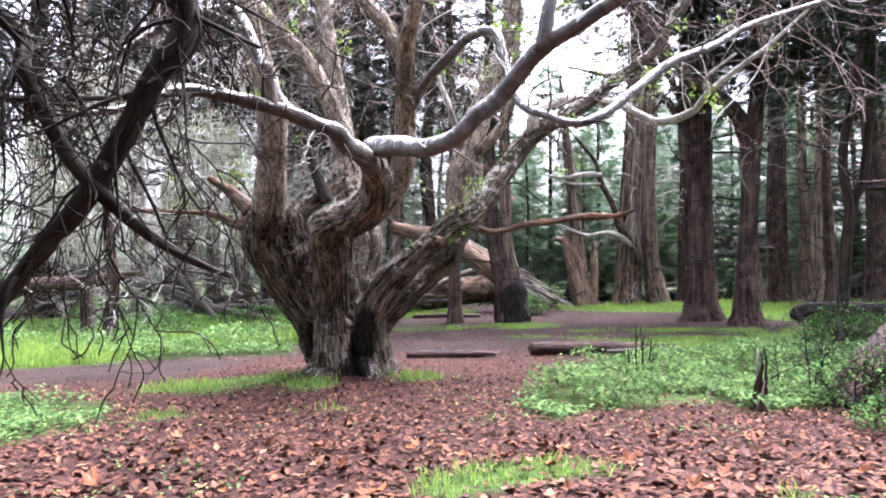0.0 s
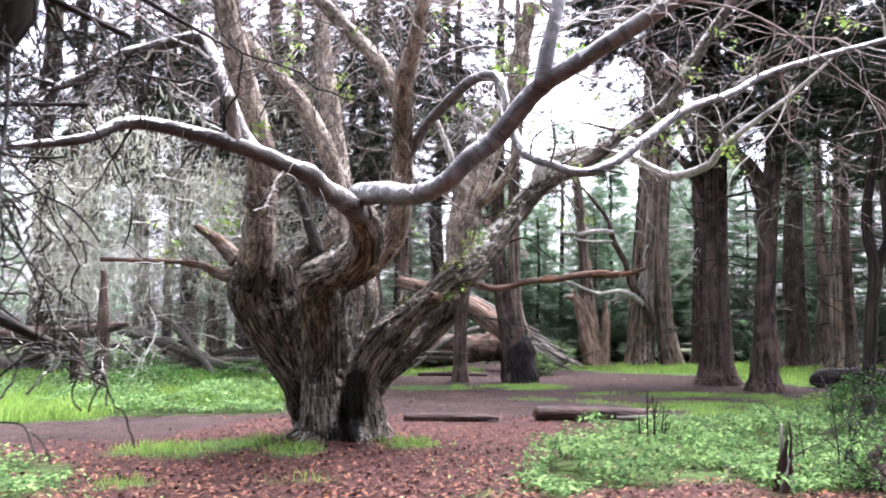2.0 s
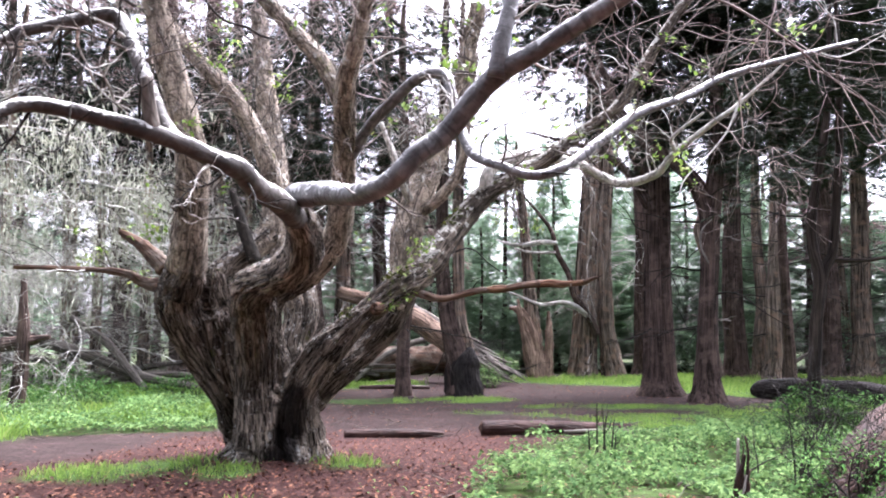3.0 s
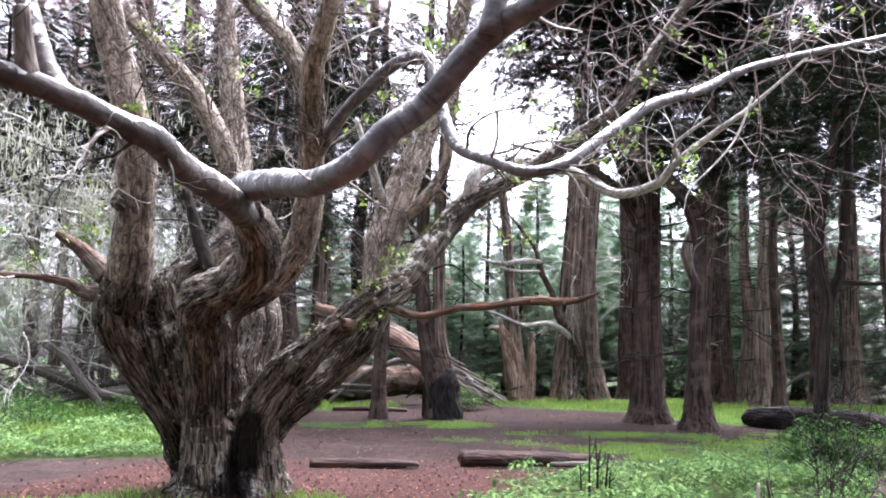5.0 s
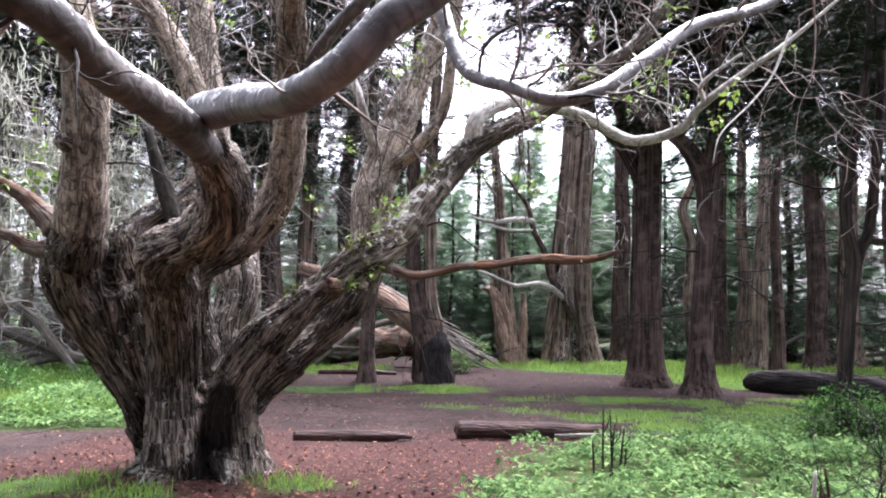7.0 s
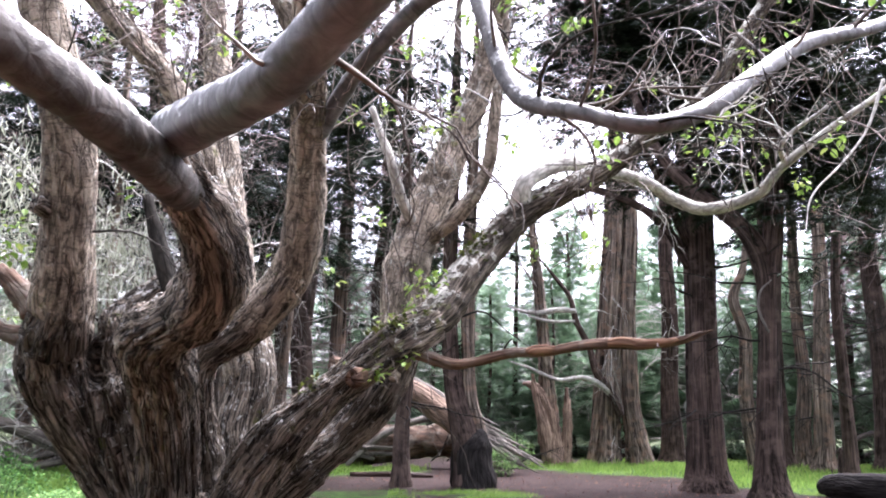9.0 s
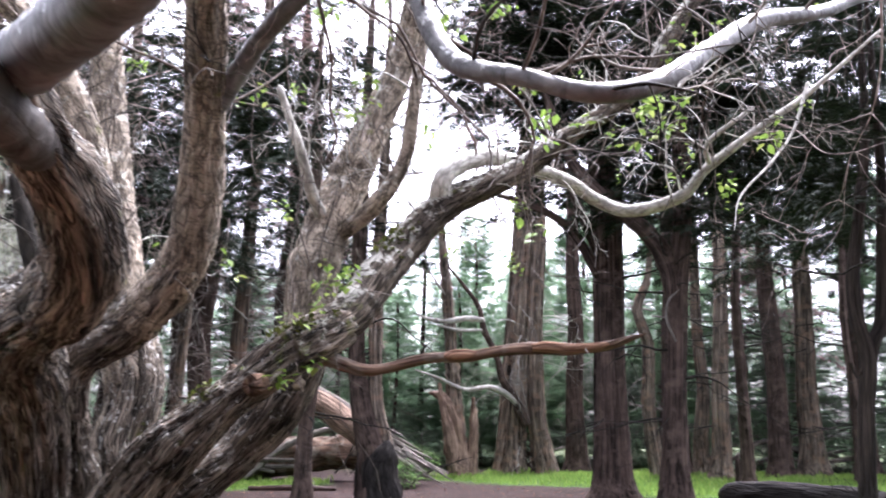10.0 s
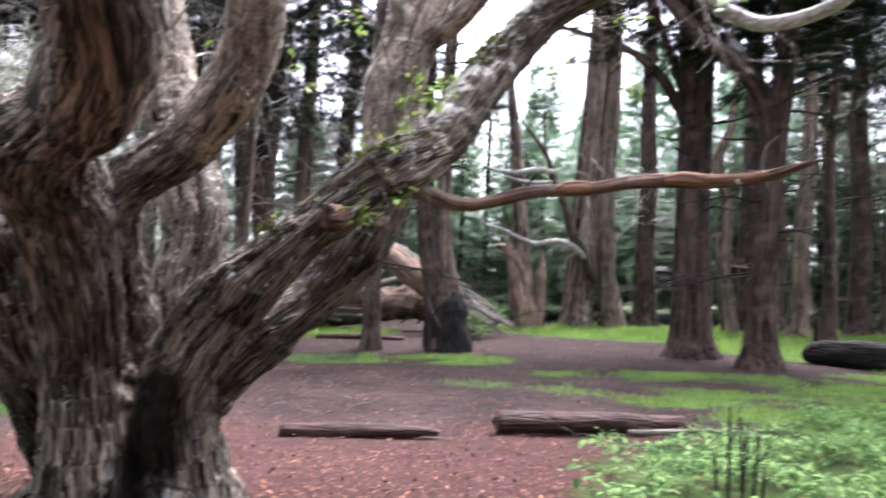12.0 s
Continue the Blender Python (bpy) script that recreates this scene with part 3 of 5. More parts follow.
def fused_trunk(stems, mat):
    """Stems grown together into one trunk, with furrows that run along each stem."""
    v, q, t, b = joined([tube(s, 20, 0.08) for s in stems])
    rough_mesh = raw_mesh("trunk_core", v, [q, t], mat)
    ob = new("trunk_core", rough_mesh)
    m = ob.modifiers.new("blend", "REMESH")
    m.mode, m.voxel_size = "VOXEL", 0.019
    s = ob.modifiers.new("soften", "SMOOTH")
    s.factor, s.iterations = 0.5, 3
    done = bpy.data.meshes.new_from_object(ob.evaluated_get(bpy.context.evaluated_depsgraph_get()))
    bpy.data.objects.remove(ob)
    n = len(done.vertices)
    co, no = np.zeros(n * 3), np.zeros(n * 3)
    done.vertices.foreach_get("co", co)
    done.vertices.foreach_get("normal", no)
    co, no = co.reshape(-1, 3), no.reshape(-1, 3)
    best, first, second, bark = np.full(n, 1e9), np.full(n, 1e9), np.full(n, 1e9), np.zeros((n, 3))
    for number, stem in enumerate(stems):
        own = np.full(n, 1e9)
        s = spline(stem, 0.25)
        tt, u, w = frames(s[:, :3])
        run = np.r_[0, np.cumsum(np.linalg.norm(np.diff(s[:, :3], axis=0), axis=1))]
        for i in range(len(s) - 1):
            d = s[i + 1, :3] - s[i, :3]
            along = np.clip(((co - s[i, :3]) @ d) / (d @ d), 0, 1)
            off = co - s[i, :3] - along[:, None] * d
            far = np.linalg.norm(off, axis=1) / s[i, 3]
            own = np.minimum(own, np.linalg.norm(off, axis=1) - s[i, 3])
            near = far < best
            best[near] = far[near]
            bark[near] = np.c_[off @ u[i], off @ w[i], run[i] + along * np.linalg.norm(d)][near] + number * 5.3
        if number < 7:
            second = np.minimum(second, np.maximum(own, first))
            first = np.minimum(first, own)
    crease = np.exp(-((second - first) / 0.07) ** 2)
    q = np.c_[bark[:, :2] * 15, bark[:, 2] * 1.3] + 0.5 * fbm(bark * 5, 70)[:, None]
    groove = np.exp(-(np.abs(2 * vnoise(q, 71) - 1) / 0.22) ** 2)
    fine = np.exp(-(np.abs(2 * vnoise(q * np.array((2.1, 2.1, 2.6)), 72) - 1) / 0.3) ** 2)
    lump = fbm(bark * np.array((3, 3, 2.2)), 73)
    co += no * (0.012 - 0.028 * groove - 0.012 * fine + 0.15 * lump - 0.09 * crease)[:, None]
    # black patch low between the two front stems
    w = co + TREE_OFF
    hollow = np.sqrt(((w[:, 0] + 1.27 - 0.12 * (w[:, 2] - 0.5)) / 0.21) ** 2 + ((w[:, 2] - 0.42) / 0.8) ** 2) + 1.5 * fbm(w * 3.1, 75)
    black_patch = (1 - smooth(hollow, 0.7, 1.15)) * (w[:, 1] < 13.4) * 0.9
    done.attributes.new("black_patch", "FLOAT", "POINT").data.foreach_set("value", black_patch.astype(np.float32))
    done.vertices.foreach_set("co", co.ravel())
    done.attributes.new("bark", "FLOAT_VECTOR", "POINT").data.foreach_set("vector", bark.astype(np.float32).ravel())
    done.polygons.foreach_set("use_smooth", np.ones(len(done.polygons), bool))
    done.materials.clear()
    done.materials.append(mat)
    done.name = "trunk"
    done.update()
    return done


def lowered(nodes, n, extra):
    """The first nodes of a stem, with a buried foot added before them."""
    return [extra] + list(nodes[:n])


roots = [[(-1.5, 13.3, 0.45, 0.28), (-2.0, 13.15, 0.1, 0.2), (-2.4, 13.0, -0.08, 0.09)],
         [(-1.35, 13.3, 0.45, 0.26), (-1.15, 12.95, 0.1, 0.22), (-1.0, 12.6, -0.08, 0.1)],
         [(-1.25, 13.5, 0.45, 0.28), (-0.9, 13.45, 0.1, 0.2), (-0.6, 13.4, -0.1, 0.1)],
         [(-1.6, 13.2, 0.45, 0.26), (-1.75, 12.95, 0.1, 0.22), (-1.9, 12.65, -0.08, 0.1)],
         [(-1.5, 13.6, 0.6, 0.45), (-1.6, 14.3, 0.1, 0.3), (-1.7, 14.9, -0.1, 0.12)]]
stems = [lowered(STEM_LINES["left_stem"], 6, (-1.72, 13.5, -0.3, 0.38)), lowered(STEM_LINES["central"], 7, (-1.62, 13.2, -0.3, 0.36)),
         [(-1.05, 13.35, -0.3, 0.4), (-1.12, 13.2, 0.4, 0.31)] + STEM_LINES["R"][:5], [(-1.32, 13.6, -0.3, 0.36)] + STEM_LINES["R2"][:5],
         [(-1.45, 13.85, -0.3, 0.55), (-1.5, 13.85, 0.6, 0.5)] + STEM_LINES["M"][:4], [(-1.6, 13.3, 1.3, 0.3)] + STEM_LINES["S2"][:3], [(-2.1, 13.0, 1.9, 0.25)] + STEM_LINES["back_left"][:3]]
cores = [[(-1.45, 13.35, -0.3, 0.58), (-1.48, 13.35, 0.35, 0.5), (-1.48, 13.35, 0.85, 0.42), (-1.36, 13.7, 1.2, 0.24)],
         [(-1.8, 13.3, 0.7, 0.3), (-1.98, 13.1, 1.25, 0.29), (-2.1, 12.9, 1.7, 0.25), (-2.2, 12.75, 2.0, 0.2)],
         [(-1.15, 13.3, 0.3, 0.36), (-1.14, 13.2, 0.7, 0.28), (-1.09, 12.98, 0.95, 0.18)]]
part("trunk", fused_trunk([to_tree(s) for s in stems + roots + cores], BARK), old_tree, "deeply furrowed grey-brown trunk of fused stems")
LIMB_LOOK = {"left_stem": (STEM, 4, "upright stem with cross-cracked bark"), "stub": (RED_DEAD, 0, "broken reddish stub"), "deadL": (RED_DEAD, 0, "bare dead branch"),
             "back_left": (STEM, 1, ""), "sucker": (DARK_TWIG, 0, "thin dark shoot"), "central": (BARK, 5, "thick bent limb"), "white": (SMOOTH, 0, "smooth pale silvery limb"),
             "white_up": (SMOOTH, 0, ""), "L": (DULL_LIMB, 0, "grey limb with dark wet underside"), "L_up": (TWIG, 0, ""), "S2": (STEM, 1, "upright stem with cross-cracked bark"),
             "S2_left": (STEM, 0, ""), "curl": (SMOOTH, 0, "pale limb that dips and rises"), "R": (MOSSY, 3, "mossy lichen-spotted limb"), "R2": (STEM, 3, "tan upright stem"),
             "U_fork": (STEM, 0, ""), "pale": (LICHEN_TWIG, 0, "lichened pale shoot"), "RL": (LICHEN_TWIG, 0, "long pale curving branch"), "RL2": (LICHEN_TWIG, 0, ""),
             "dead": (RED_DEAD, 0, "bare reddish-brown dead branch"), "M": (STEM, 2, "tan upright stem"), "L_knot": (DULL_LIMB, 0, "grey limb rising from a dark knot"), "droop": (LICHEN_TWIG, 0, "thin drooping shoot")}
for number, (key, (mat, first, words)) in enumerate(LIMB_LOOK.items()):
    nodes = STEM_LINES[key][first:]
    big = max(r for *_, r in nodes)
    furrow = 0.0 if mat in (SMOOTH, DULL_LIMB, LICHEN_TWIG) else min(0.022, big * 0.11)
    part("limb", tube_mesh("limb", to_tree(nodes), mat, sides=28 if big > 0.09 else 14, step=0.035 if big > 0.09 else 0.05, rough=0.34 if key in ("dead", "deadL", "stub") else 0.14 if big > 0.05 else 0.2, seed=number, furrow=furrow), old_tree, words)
part("knot", tube_mesh("knot", to_tree([(-2.32, 11.9, 3.14, 0.09), (-2.4, 11.72, 3.19, 0.075), (-2.45, 11.6, 3.22, 0.066), (-2.452, 11.597, 3.221, 0.02)]), BARK, 16, 0.03, rough=0.25, seed=5), old_tree, "short dark broken knot")
TORN = bark_mat("torn_orange_wood", (0.08, 0.04, 0.024), (0.24, 0.14, 0.088), 0.06, 18, depth=0.01)
part("torn_wood", tube_mesh("torn_wood", to_tree([(2.0, 12.57, 2.385, 0.03), (2.1, 12.53, 2.39, 0.046), (2.26, 12.43, 2.37, 0.042), (2.38, 12.22, 2.37, 0.037), (2.46, 12.05, 2.38, 0.02)]), TORN, 12, 0.03, rough=0.4, seed=8, furrow=0.006), old_tree, "torn orange wood")
part("torn_wood", tube_mesh("torn_wood", to_tree([(1.3, 12.68, 2.3, 0.02), (1.38, 12.66, 2.31, 0.044), (1.5, 12.65, 2.32, 0.042), (1.6, 12.64, 2.33, 0.02)]), TORN, 12, 0.03, rough=0.4, seed=9, furrow=0.006), old_tree, "torn orange wood")
part("cut_stub", tube_mesh("cut_stub", to_tree([(0.0, 12.75, 2.12, 0.09), (-0.08, 12.5, 2.06, 0.085), (-0.12, 12.34, 2.03, 0.08), (-0.122, 12.338, 2.03, 0.03)]), RED_DEAD, 18, 0.05, rough=0.1), old_tree, "dark sawn-off stub")

# ---- branchlets, hanging shoots and young leaves of the old tree ----
rng = np.random.default_rng(5)


def along(nodes, f):
    s = spline(nodes, 0.1)
    i = min(len(s) - 2, int(f * (len(s) - 1)))
    return s[i, :3], s[i + 1, :3] - s[i, :3], s[i, 3]


tips = []
SHOOT_LOOK = {"pale": LICHEN_TWIG, "grey": TWIG, "dark": DARK_TWIG}
SHOOTS = {"left_stem": (16, 0.5), "back_left": (18, 0.35), "white": (12, 0.25), "L": (12, 0.4), "L_knot": (14, 0.3), "S2": (18, 0.45), "S2_left": (14, 0.2), "curl": (24, 0.2), "R": (30, 0.4), "R2": (30, 0.5),
          "U_fork": (8, 0.3), "RL": (26, 0.2), "RL2": (6, 0.3), "M": (18, 0.3), "white_up": (8, 0.3), "deadL": (8, 0.2), "pale": (6, 0.2), "dead": (3, 0.3)}
for key, (count, start) in SHOOTS.items():
    nodes = STEM_LINES[key]
    for _ in range(count):
        p, d, r = along(nodes, rng.uniform(start, 1.0))
        side = np.cross(d, rng.normal(0, 1, 3))
        side /= max(np.linalg.norm(side), 1e-6)
        reach = {"dead": 0.25, "L": 0.6, "white": 0.5, "white_up": 0.6, "L_knot": 0.7}.get(key, 1.3) * rng.uniform(0.4, 1.1)
        heading = side + d / max(np.linalg.norm(d), 1e-6) * 0.6 + np.array((0, 0.15, 0.25))
        lines = grow(rng, p - TREE_OFF, heading, reach, min(0.012, r * 0.3), 2 if key != "dead" else 0, 0.4, 0.03, 2)
        part("branchlet", twigs(lines, SHOOT_LOOK[rng.choice(["pale", "grey", "grey", "dark"])], "branchlet"), old_tree)
        tips += [l[-1][:3] for l in lines] + [l[len(l) // 2][:3] for l in lines if rng.random() < 0.3]
# slender shoots that hang between the stems
for _ in range(46):
    x, y, z = rng.uniform(-1.9, 0.9), rng.uniform(12.2, 14.6), rng.uniform(3.4, 5.8)
    part("hanging_shoot", twigs(grow(rng, np.array((x, y, z)) - TREE_OFF, (rng.normal(0, 0.25), rng.normal(0, 0.2), -1), rng.uniform(0.8, 2.0), 0.008, 1, 0.3, 0.0, 1), TWIG, "hanging_shoot"), old_tree)
for _ in range(60):
    p, d, r = along(STEM_LINES[rng.choice(["S2", "M", "R2", "back_left"])], rng.uniform(0.1, 0.7))
    part("upright_shoot", twigs(grow(rng, p - TREE_OFF, (rng.normal(0, 0.6), rng.normal(0, 0.6), 1), rng.uniform(0.5, 1.3), 0.007, 1, 0.4, -0.05, 1), TWIG, "upright_shoot"), old_tree)
for key, count, start in (("R", 18, 0.74), ("R2", 20, 0.75), ("RL", 2, 0.6), ("M", 24, 0.7), ("S2", 24, 0.75), ("back_left", 20, 0.7), ("left_stem", 20, 0.75), ("curl", 5, 0.75), ("white", 5, 0.8)):
    for _ in range(count):
        p, d, r = along(STEM_LINES[key], rng.uniform(start, 1.0))
        part("twig_spray", twigs(grow(rng, p - TREE_OFF, rng.normal(0, 0.7, 3) + d / max(np.linalg.norm(d), 1e-6) * 0.6 + np.array((0.2, 0.3, 0.5)), rng.uniform(1.2, 2.6), 0.009, 3, 0.38, 0.02, 2), TWIG_HAZE, "twig_spray"), old_tree)
LEAF = np.array([(0, 0, 0), (0.3, 0.35, 0.05), (0.22, 0.75, 0.02), (0, 1.0, -0.12), (-0.22, 0.75, 0.02), (-0.3, 0.35, 0.05), (0, 0.5, -0.05)])
LEAF_F = [(0, 1, 6), (1, 2, 6), (2, 3, 6), (3, 4, 6), (4, 5, 6), (5, 0, 6)]


tips = np.array(tips)
tips = tips[(tips + TREE_OFF)[:, 1] > 9.2]
spots = [tips[i] for i in rng.choice(len(tips), min(105, len(tips)), replace=False)]
for x, y, z in ((2.9, 12.2, 4.35), (3.1, 12.0, 4.1), (4.3, 13.6, 4.05), (0.35, 12.6, 2.75), (0.2, 12.5, 2.5), (0.45, 12.5, 2.95), (0.1, 12.5, 2.2), (-0.6, 12.2, 2.95), (-3.0, 12.4, 3.0), (-2.9, 12.3, 3.1), (-2.2, 11.0, 3.9)):
    spots += [np.array((x, y, z)) - TREE_OFF + rng.normal(0, 0.09, 3) for _ in range(3)]
leaf_mesh = scatter("leaf", LEAF, LEAF_F, np.zeros((1, 3)), np.zeros(1), np.zeros(1), np.ones(1), SPRING)
leaf_pos = []
for p in spots:
    leaf_pos += [p + rng.normal(0, 0.055, 3) for _ in range(rng.integers(6, 16))]
leaf_pos = np.array(leaf_pos)
order = np.argsort(leaf_pos[:, 1])
for p in leaf_pos[order[:280]]:
    part("leaf", leaf_mesh, old_tree, at=pose(*p, rng.uniform(-75, 5), rng.uniform(-25, 25), rng.uniform(0, 360)) @ Matrix.Scale(rng.uniform(0.045, 0.095), 4))
rest = leaf_pos[order[280:]]
k = len(rest)
part("leaves", scatter("leaves", LEAF, LEAF_F, rest, rng.uniform(0, 6.28, k), rng.uniform(-0.9, 0.35, k), rng.uniform(0.045, 0.095, k), SPRING), old_tree, "young yellow-green leaves", kind="stuff")

# moss cushions on the big leaning limb
MOSS = leafy("moss_tufts", ((0.0, (0.04, 0.05, 0.012)), (1.0, (0.11, 0.125, 0.03))), 0.9, 0.2)
pos = []
for _ in range(900):
    p, d, r = along(STEM_LINES["R"], rng.uniform(0.12, 0.42))
    up = np.array((rng.normal(0, 0.5), rng.normal(-0.5, 0.5), 1.0))
    pos.append(p + up / np.linalg.norm(up) * r * 1.04 - TREE_OFF)
pos = np.array(pos)[vnoise(np.array(pos) * 4, 77) > 0.55]
k = len(pos)
part("moss", scatter("moss", LEAF, LEAF_F, pos, rng.uniform(0, 6.28, k), rng.uniform(-0.2, 1.2, k), rng.uniform(0.03, 0.07, k), MOSS), old_tree, "yellow-green moss tufts", kind="stuff")


# ---- conifers ----
def spray_shape():
    """A flat feathery spray: a spine with slim side slivers that point forwards."""
    v, f = [(-0.025, 0, 0), (0.025, 0, 0), (0, 1.05, -0.14)], [(0, 1, 2)]
    for i in range(6):
        at, reach = 0.08 + 0.14 * i, 0.62 * (1 - 0.11 * i) * (0.75 + 0.25 * (i % 2))
        for side in (-1, 1):
            k = len(v)
            v += [(0, at - 0.045, -0.02), (0, at + 0.06, -0.02), (side * reach, at + 0.3 * reach + 0.12, -0.1 - 0.05 * (i % 3))]
            f.append((k, k + 1, k + 2))
    return np.array(v), f


SPRAY, SPRAY_F = spray_shape()


def crown_mesh(seed, low, top, spread, boughs, sprays, size, mat, droop=0.25, taper=0.7, ragged=0.5, flat=0.2):
    """Foliage of a conifer: layered boughs of flat sprays, thinner towards the top, with gaps."""
    g = np.random.default_rng(seed)
    pos, yaw, tilt, big = [], [], [], []
    for _ in range(boughs):
        h = g.uniform(0, 1) ** 0.85
        z0 = low + (top - low) * h
        reach = spread * (1 - taper * h) * g.uniform(1 - ragged, 1.1) + 0.3
        a = g.uniform(0, 2 * np.pi)
        lift = g.uniform(-droop * 0.6, 0.25)
        n = max(5, int(sprays * reach / spread))
        f = g.uniform(0.2, 1.0, n) ** 0.75
        wide = g.normal(0, 0.2, n) * reach * (1.15 - f)
        pos.append(np.c_[np.cos(a) * reach * f - np.sin(a) * wide, np.sin(a) * reach * f + np.cos(a) * wide, z0 + lift * reach * f - droop * reach * f ** 2 - np.abs(wide) * 0.2 + g.normal(0, 0.05, n)])
        yaw.append(a - np.pi / 2 + np.sign(wide) * 0.7 + g.normal(0, 0.4, n))
        tilt.append(lift - 2 * droop * f + g.normal(0, flat, n))
        big.append(g.uniform(0.6, 1.3, n) * size)
    return scatter("foliage", SPRAY, SPRAY_F, np.vstack(pos), np.concatenate(yaw), np.concatenate(tilt), np.concatenate(big), mat)


def bare_boughs(seed, low, top, reach, count, mat, radius=0.035, droop=0.06, depth=2, fork=2):
    """Bare boughs round a trunk, each with its side twigs a mesh of its own."""
    g = np.random.default_rng(seed)
    out = []
    for _ in range(count):
        a, z = g.uniform(0, 2 * np.pi), g.uniform(low, top)
        out.append(twigs(grow(g, (0, 0, z), (math.cos(a), math.sin(a), g.uniform(-0.1, 0.35)), reach * g.uniform(0.4, 1.0), radius * g.uniform(0.5, 1.2), depth, 0.3, droop, fork), mat, "bare_bough", 4, 0.3))
    return out


def add_boughs(meshes, parent, at=None):
    for mesh in meshes:
        part("bare_bough", mesh, parent, at=at)


def shaft(x0, radius, top, seed, flare=1.55, lean=(0, 0)):
    """Nodes of a tall trunk with a flared foot."""
    g = np.random.default_rng(seed)
    out = [(0, 0, -0.3, radius * flare * 1.1), (0, 0, 0.05, radius * flare), (0, 0, 0.5, radius * 1.2), (lean[0] * 0.15, 0, 1.4, radius * 1.02)]
    for z in np.arange(3.5, top, 2.6):
        out.append((lean[0] * z / 10 + g.normal(0, 0.06), lean[1] * z / 10 + g.normal(0, 0.06), z, radius * (1 - 0.55 * z / top)))
    out.append((lean[0] * top / 10, lean[1] * top / 10, top, radius * 0.2))
    return out


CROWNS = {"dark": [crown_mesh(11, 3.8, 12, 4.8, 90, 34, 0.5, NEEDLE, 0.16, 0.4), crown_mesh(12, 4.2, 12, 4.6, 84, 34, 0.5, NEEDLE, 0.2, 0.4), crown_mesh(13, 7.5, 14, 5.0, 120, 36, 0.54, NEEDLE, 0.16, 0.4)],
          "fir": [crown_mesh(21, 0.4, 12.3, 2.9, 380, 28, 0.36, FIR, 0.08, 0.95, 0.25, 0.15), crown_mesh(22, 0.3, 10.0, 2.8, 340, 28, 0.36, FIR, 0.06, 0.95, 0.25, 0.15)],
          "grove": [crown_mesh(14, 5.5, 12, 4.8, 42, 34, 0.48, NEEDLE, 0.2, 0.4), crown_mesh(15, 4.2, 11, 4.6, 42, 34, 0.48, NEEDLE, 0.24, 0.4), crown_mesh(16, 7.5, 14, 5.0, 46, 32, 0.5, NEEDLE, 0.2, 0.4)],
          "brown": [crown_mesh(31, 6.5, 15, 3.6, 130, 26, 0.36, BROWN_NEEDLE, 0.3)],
          "light_block": [crown_mesh(42, 0.6, 14, 5.2, 200, 34, 0.7, NEEDLE, 0.2, 0.5)],
          "low": [crown_mesh(41, 0.8, 13, 4.6, 190, 32, 0.55, FIR, 0.2, 0.6)]}
BARE = {"dark": [bare_boughs(51, 2.5, 9, 3.4, 16, DARK_TWIG), bare_boughs(52, 2.0, 8, 3.0, 14, DARK_TWIG)],
        "dense": [bare_boughs(55, 0.8, 12, 3.6, 70, TWIG_HAZE, 0.022, 0.1), bare_boughs(56, 0.8, 12, 3.4, 70, LICHEN_TWIG, 0.022, 0.12)],
        "grey": [bare_boughs(53, 1.2, 8, 3.6, 24, TWIG, 0.03, 0.1), bare_boughs(54, 1.0, 7, 3.2, 24, LICHEN_TWIG, 0.025, 0.12)]}


def cypress(x, y, radius, top, seed, mat=None, crown="grove", which=0, bare="dark", lean=(0, 0), label="", nodes=None, lobes=0.12, scale=1.0, flare=1.55, crown_lift=0.0, crown_shift=0.0):
    ob = thing("cypress_tree", label or "tall cypress with fibrous red-brown trunk and dark foliage", "tree", (x, y, float(height(x, y))), "cypresses of the grove")
    line = nodes or shaft(x, radius, top, seed, flare, lean)
    part("trunk", tube_mesh("trunk", line, mat or CYPRESS, 30 if radius > 0.25 else 16, 0.16, rough=0.05, seed=seed, furrow=min(0.03, radius * 0.09), lobes=lobes, long=0.03), ob)
    if crown:
        part("foliage", CROWNS[crown][which % len(CROWNS[crown])], ob, at=pose(line[-1][0] * 0.5 + crown_shift, line[-1][1] * 0.5, crown_lift, 0, 0, seed * 77 % 360) @ Matrix.Scale(scale, 4), kind="stuff")
    if bare:
        add_boughs(BARE[bare][seed % 2], ob, pose(line[4][0] * 0.7, 0, 0, 0, 0, seed * 131 % 360))
    return ob


def local(nodes, x, y):
    return [(a - x, b - y, c, r) for a, b, c, r in nodes]


cypress(0.27, 27.3, 0.19, 13, 3, label="slim dark cypress trunk beside a charred tree", bare="dark", which=1, crown_lift=2.0, crown_shift=-3.2)
big = cypress(8.24, 27.2, 0.47, 17, 5, nodes=local([(8.24, 27.2, -0.3, 0.8), (8.24, 27.2, 0.05, 0.7), (8.23, 27.2, 0.5, 0.5), (8.23, 27.2, 1.3, 0.45), (8.22, 27.2, 3.2, 0.41), (8.25, 27.2, 6.2, 0.38), (8.22, 27.2, 8.6, 0.38), (8.1, 27.2, 11, 0.35), (8.0, 27.2, 17, 0.2)], 8.24, 27.2),
              crown="dark", which=2, lobes=0.2, label="broad dark cypress trunk rising from leaf litter", crown_lift=2.6, crown_shift=0.5)
part("bough", tube_mesh("bough", local([(8.0, 27.2, 5.9, 0.16), (7.28, 27.2, 7.06, 0.13), (6.32, 27.1, 7.66, 0.1), (4.77, 27.0, 8.05, 0.05), (3.9, 26.8, 8.2, 0.02)], 8.24, 27.2), CYPRESS, 12, 0.15, rough=0.15), big, "arching bare bough")
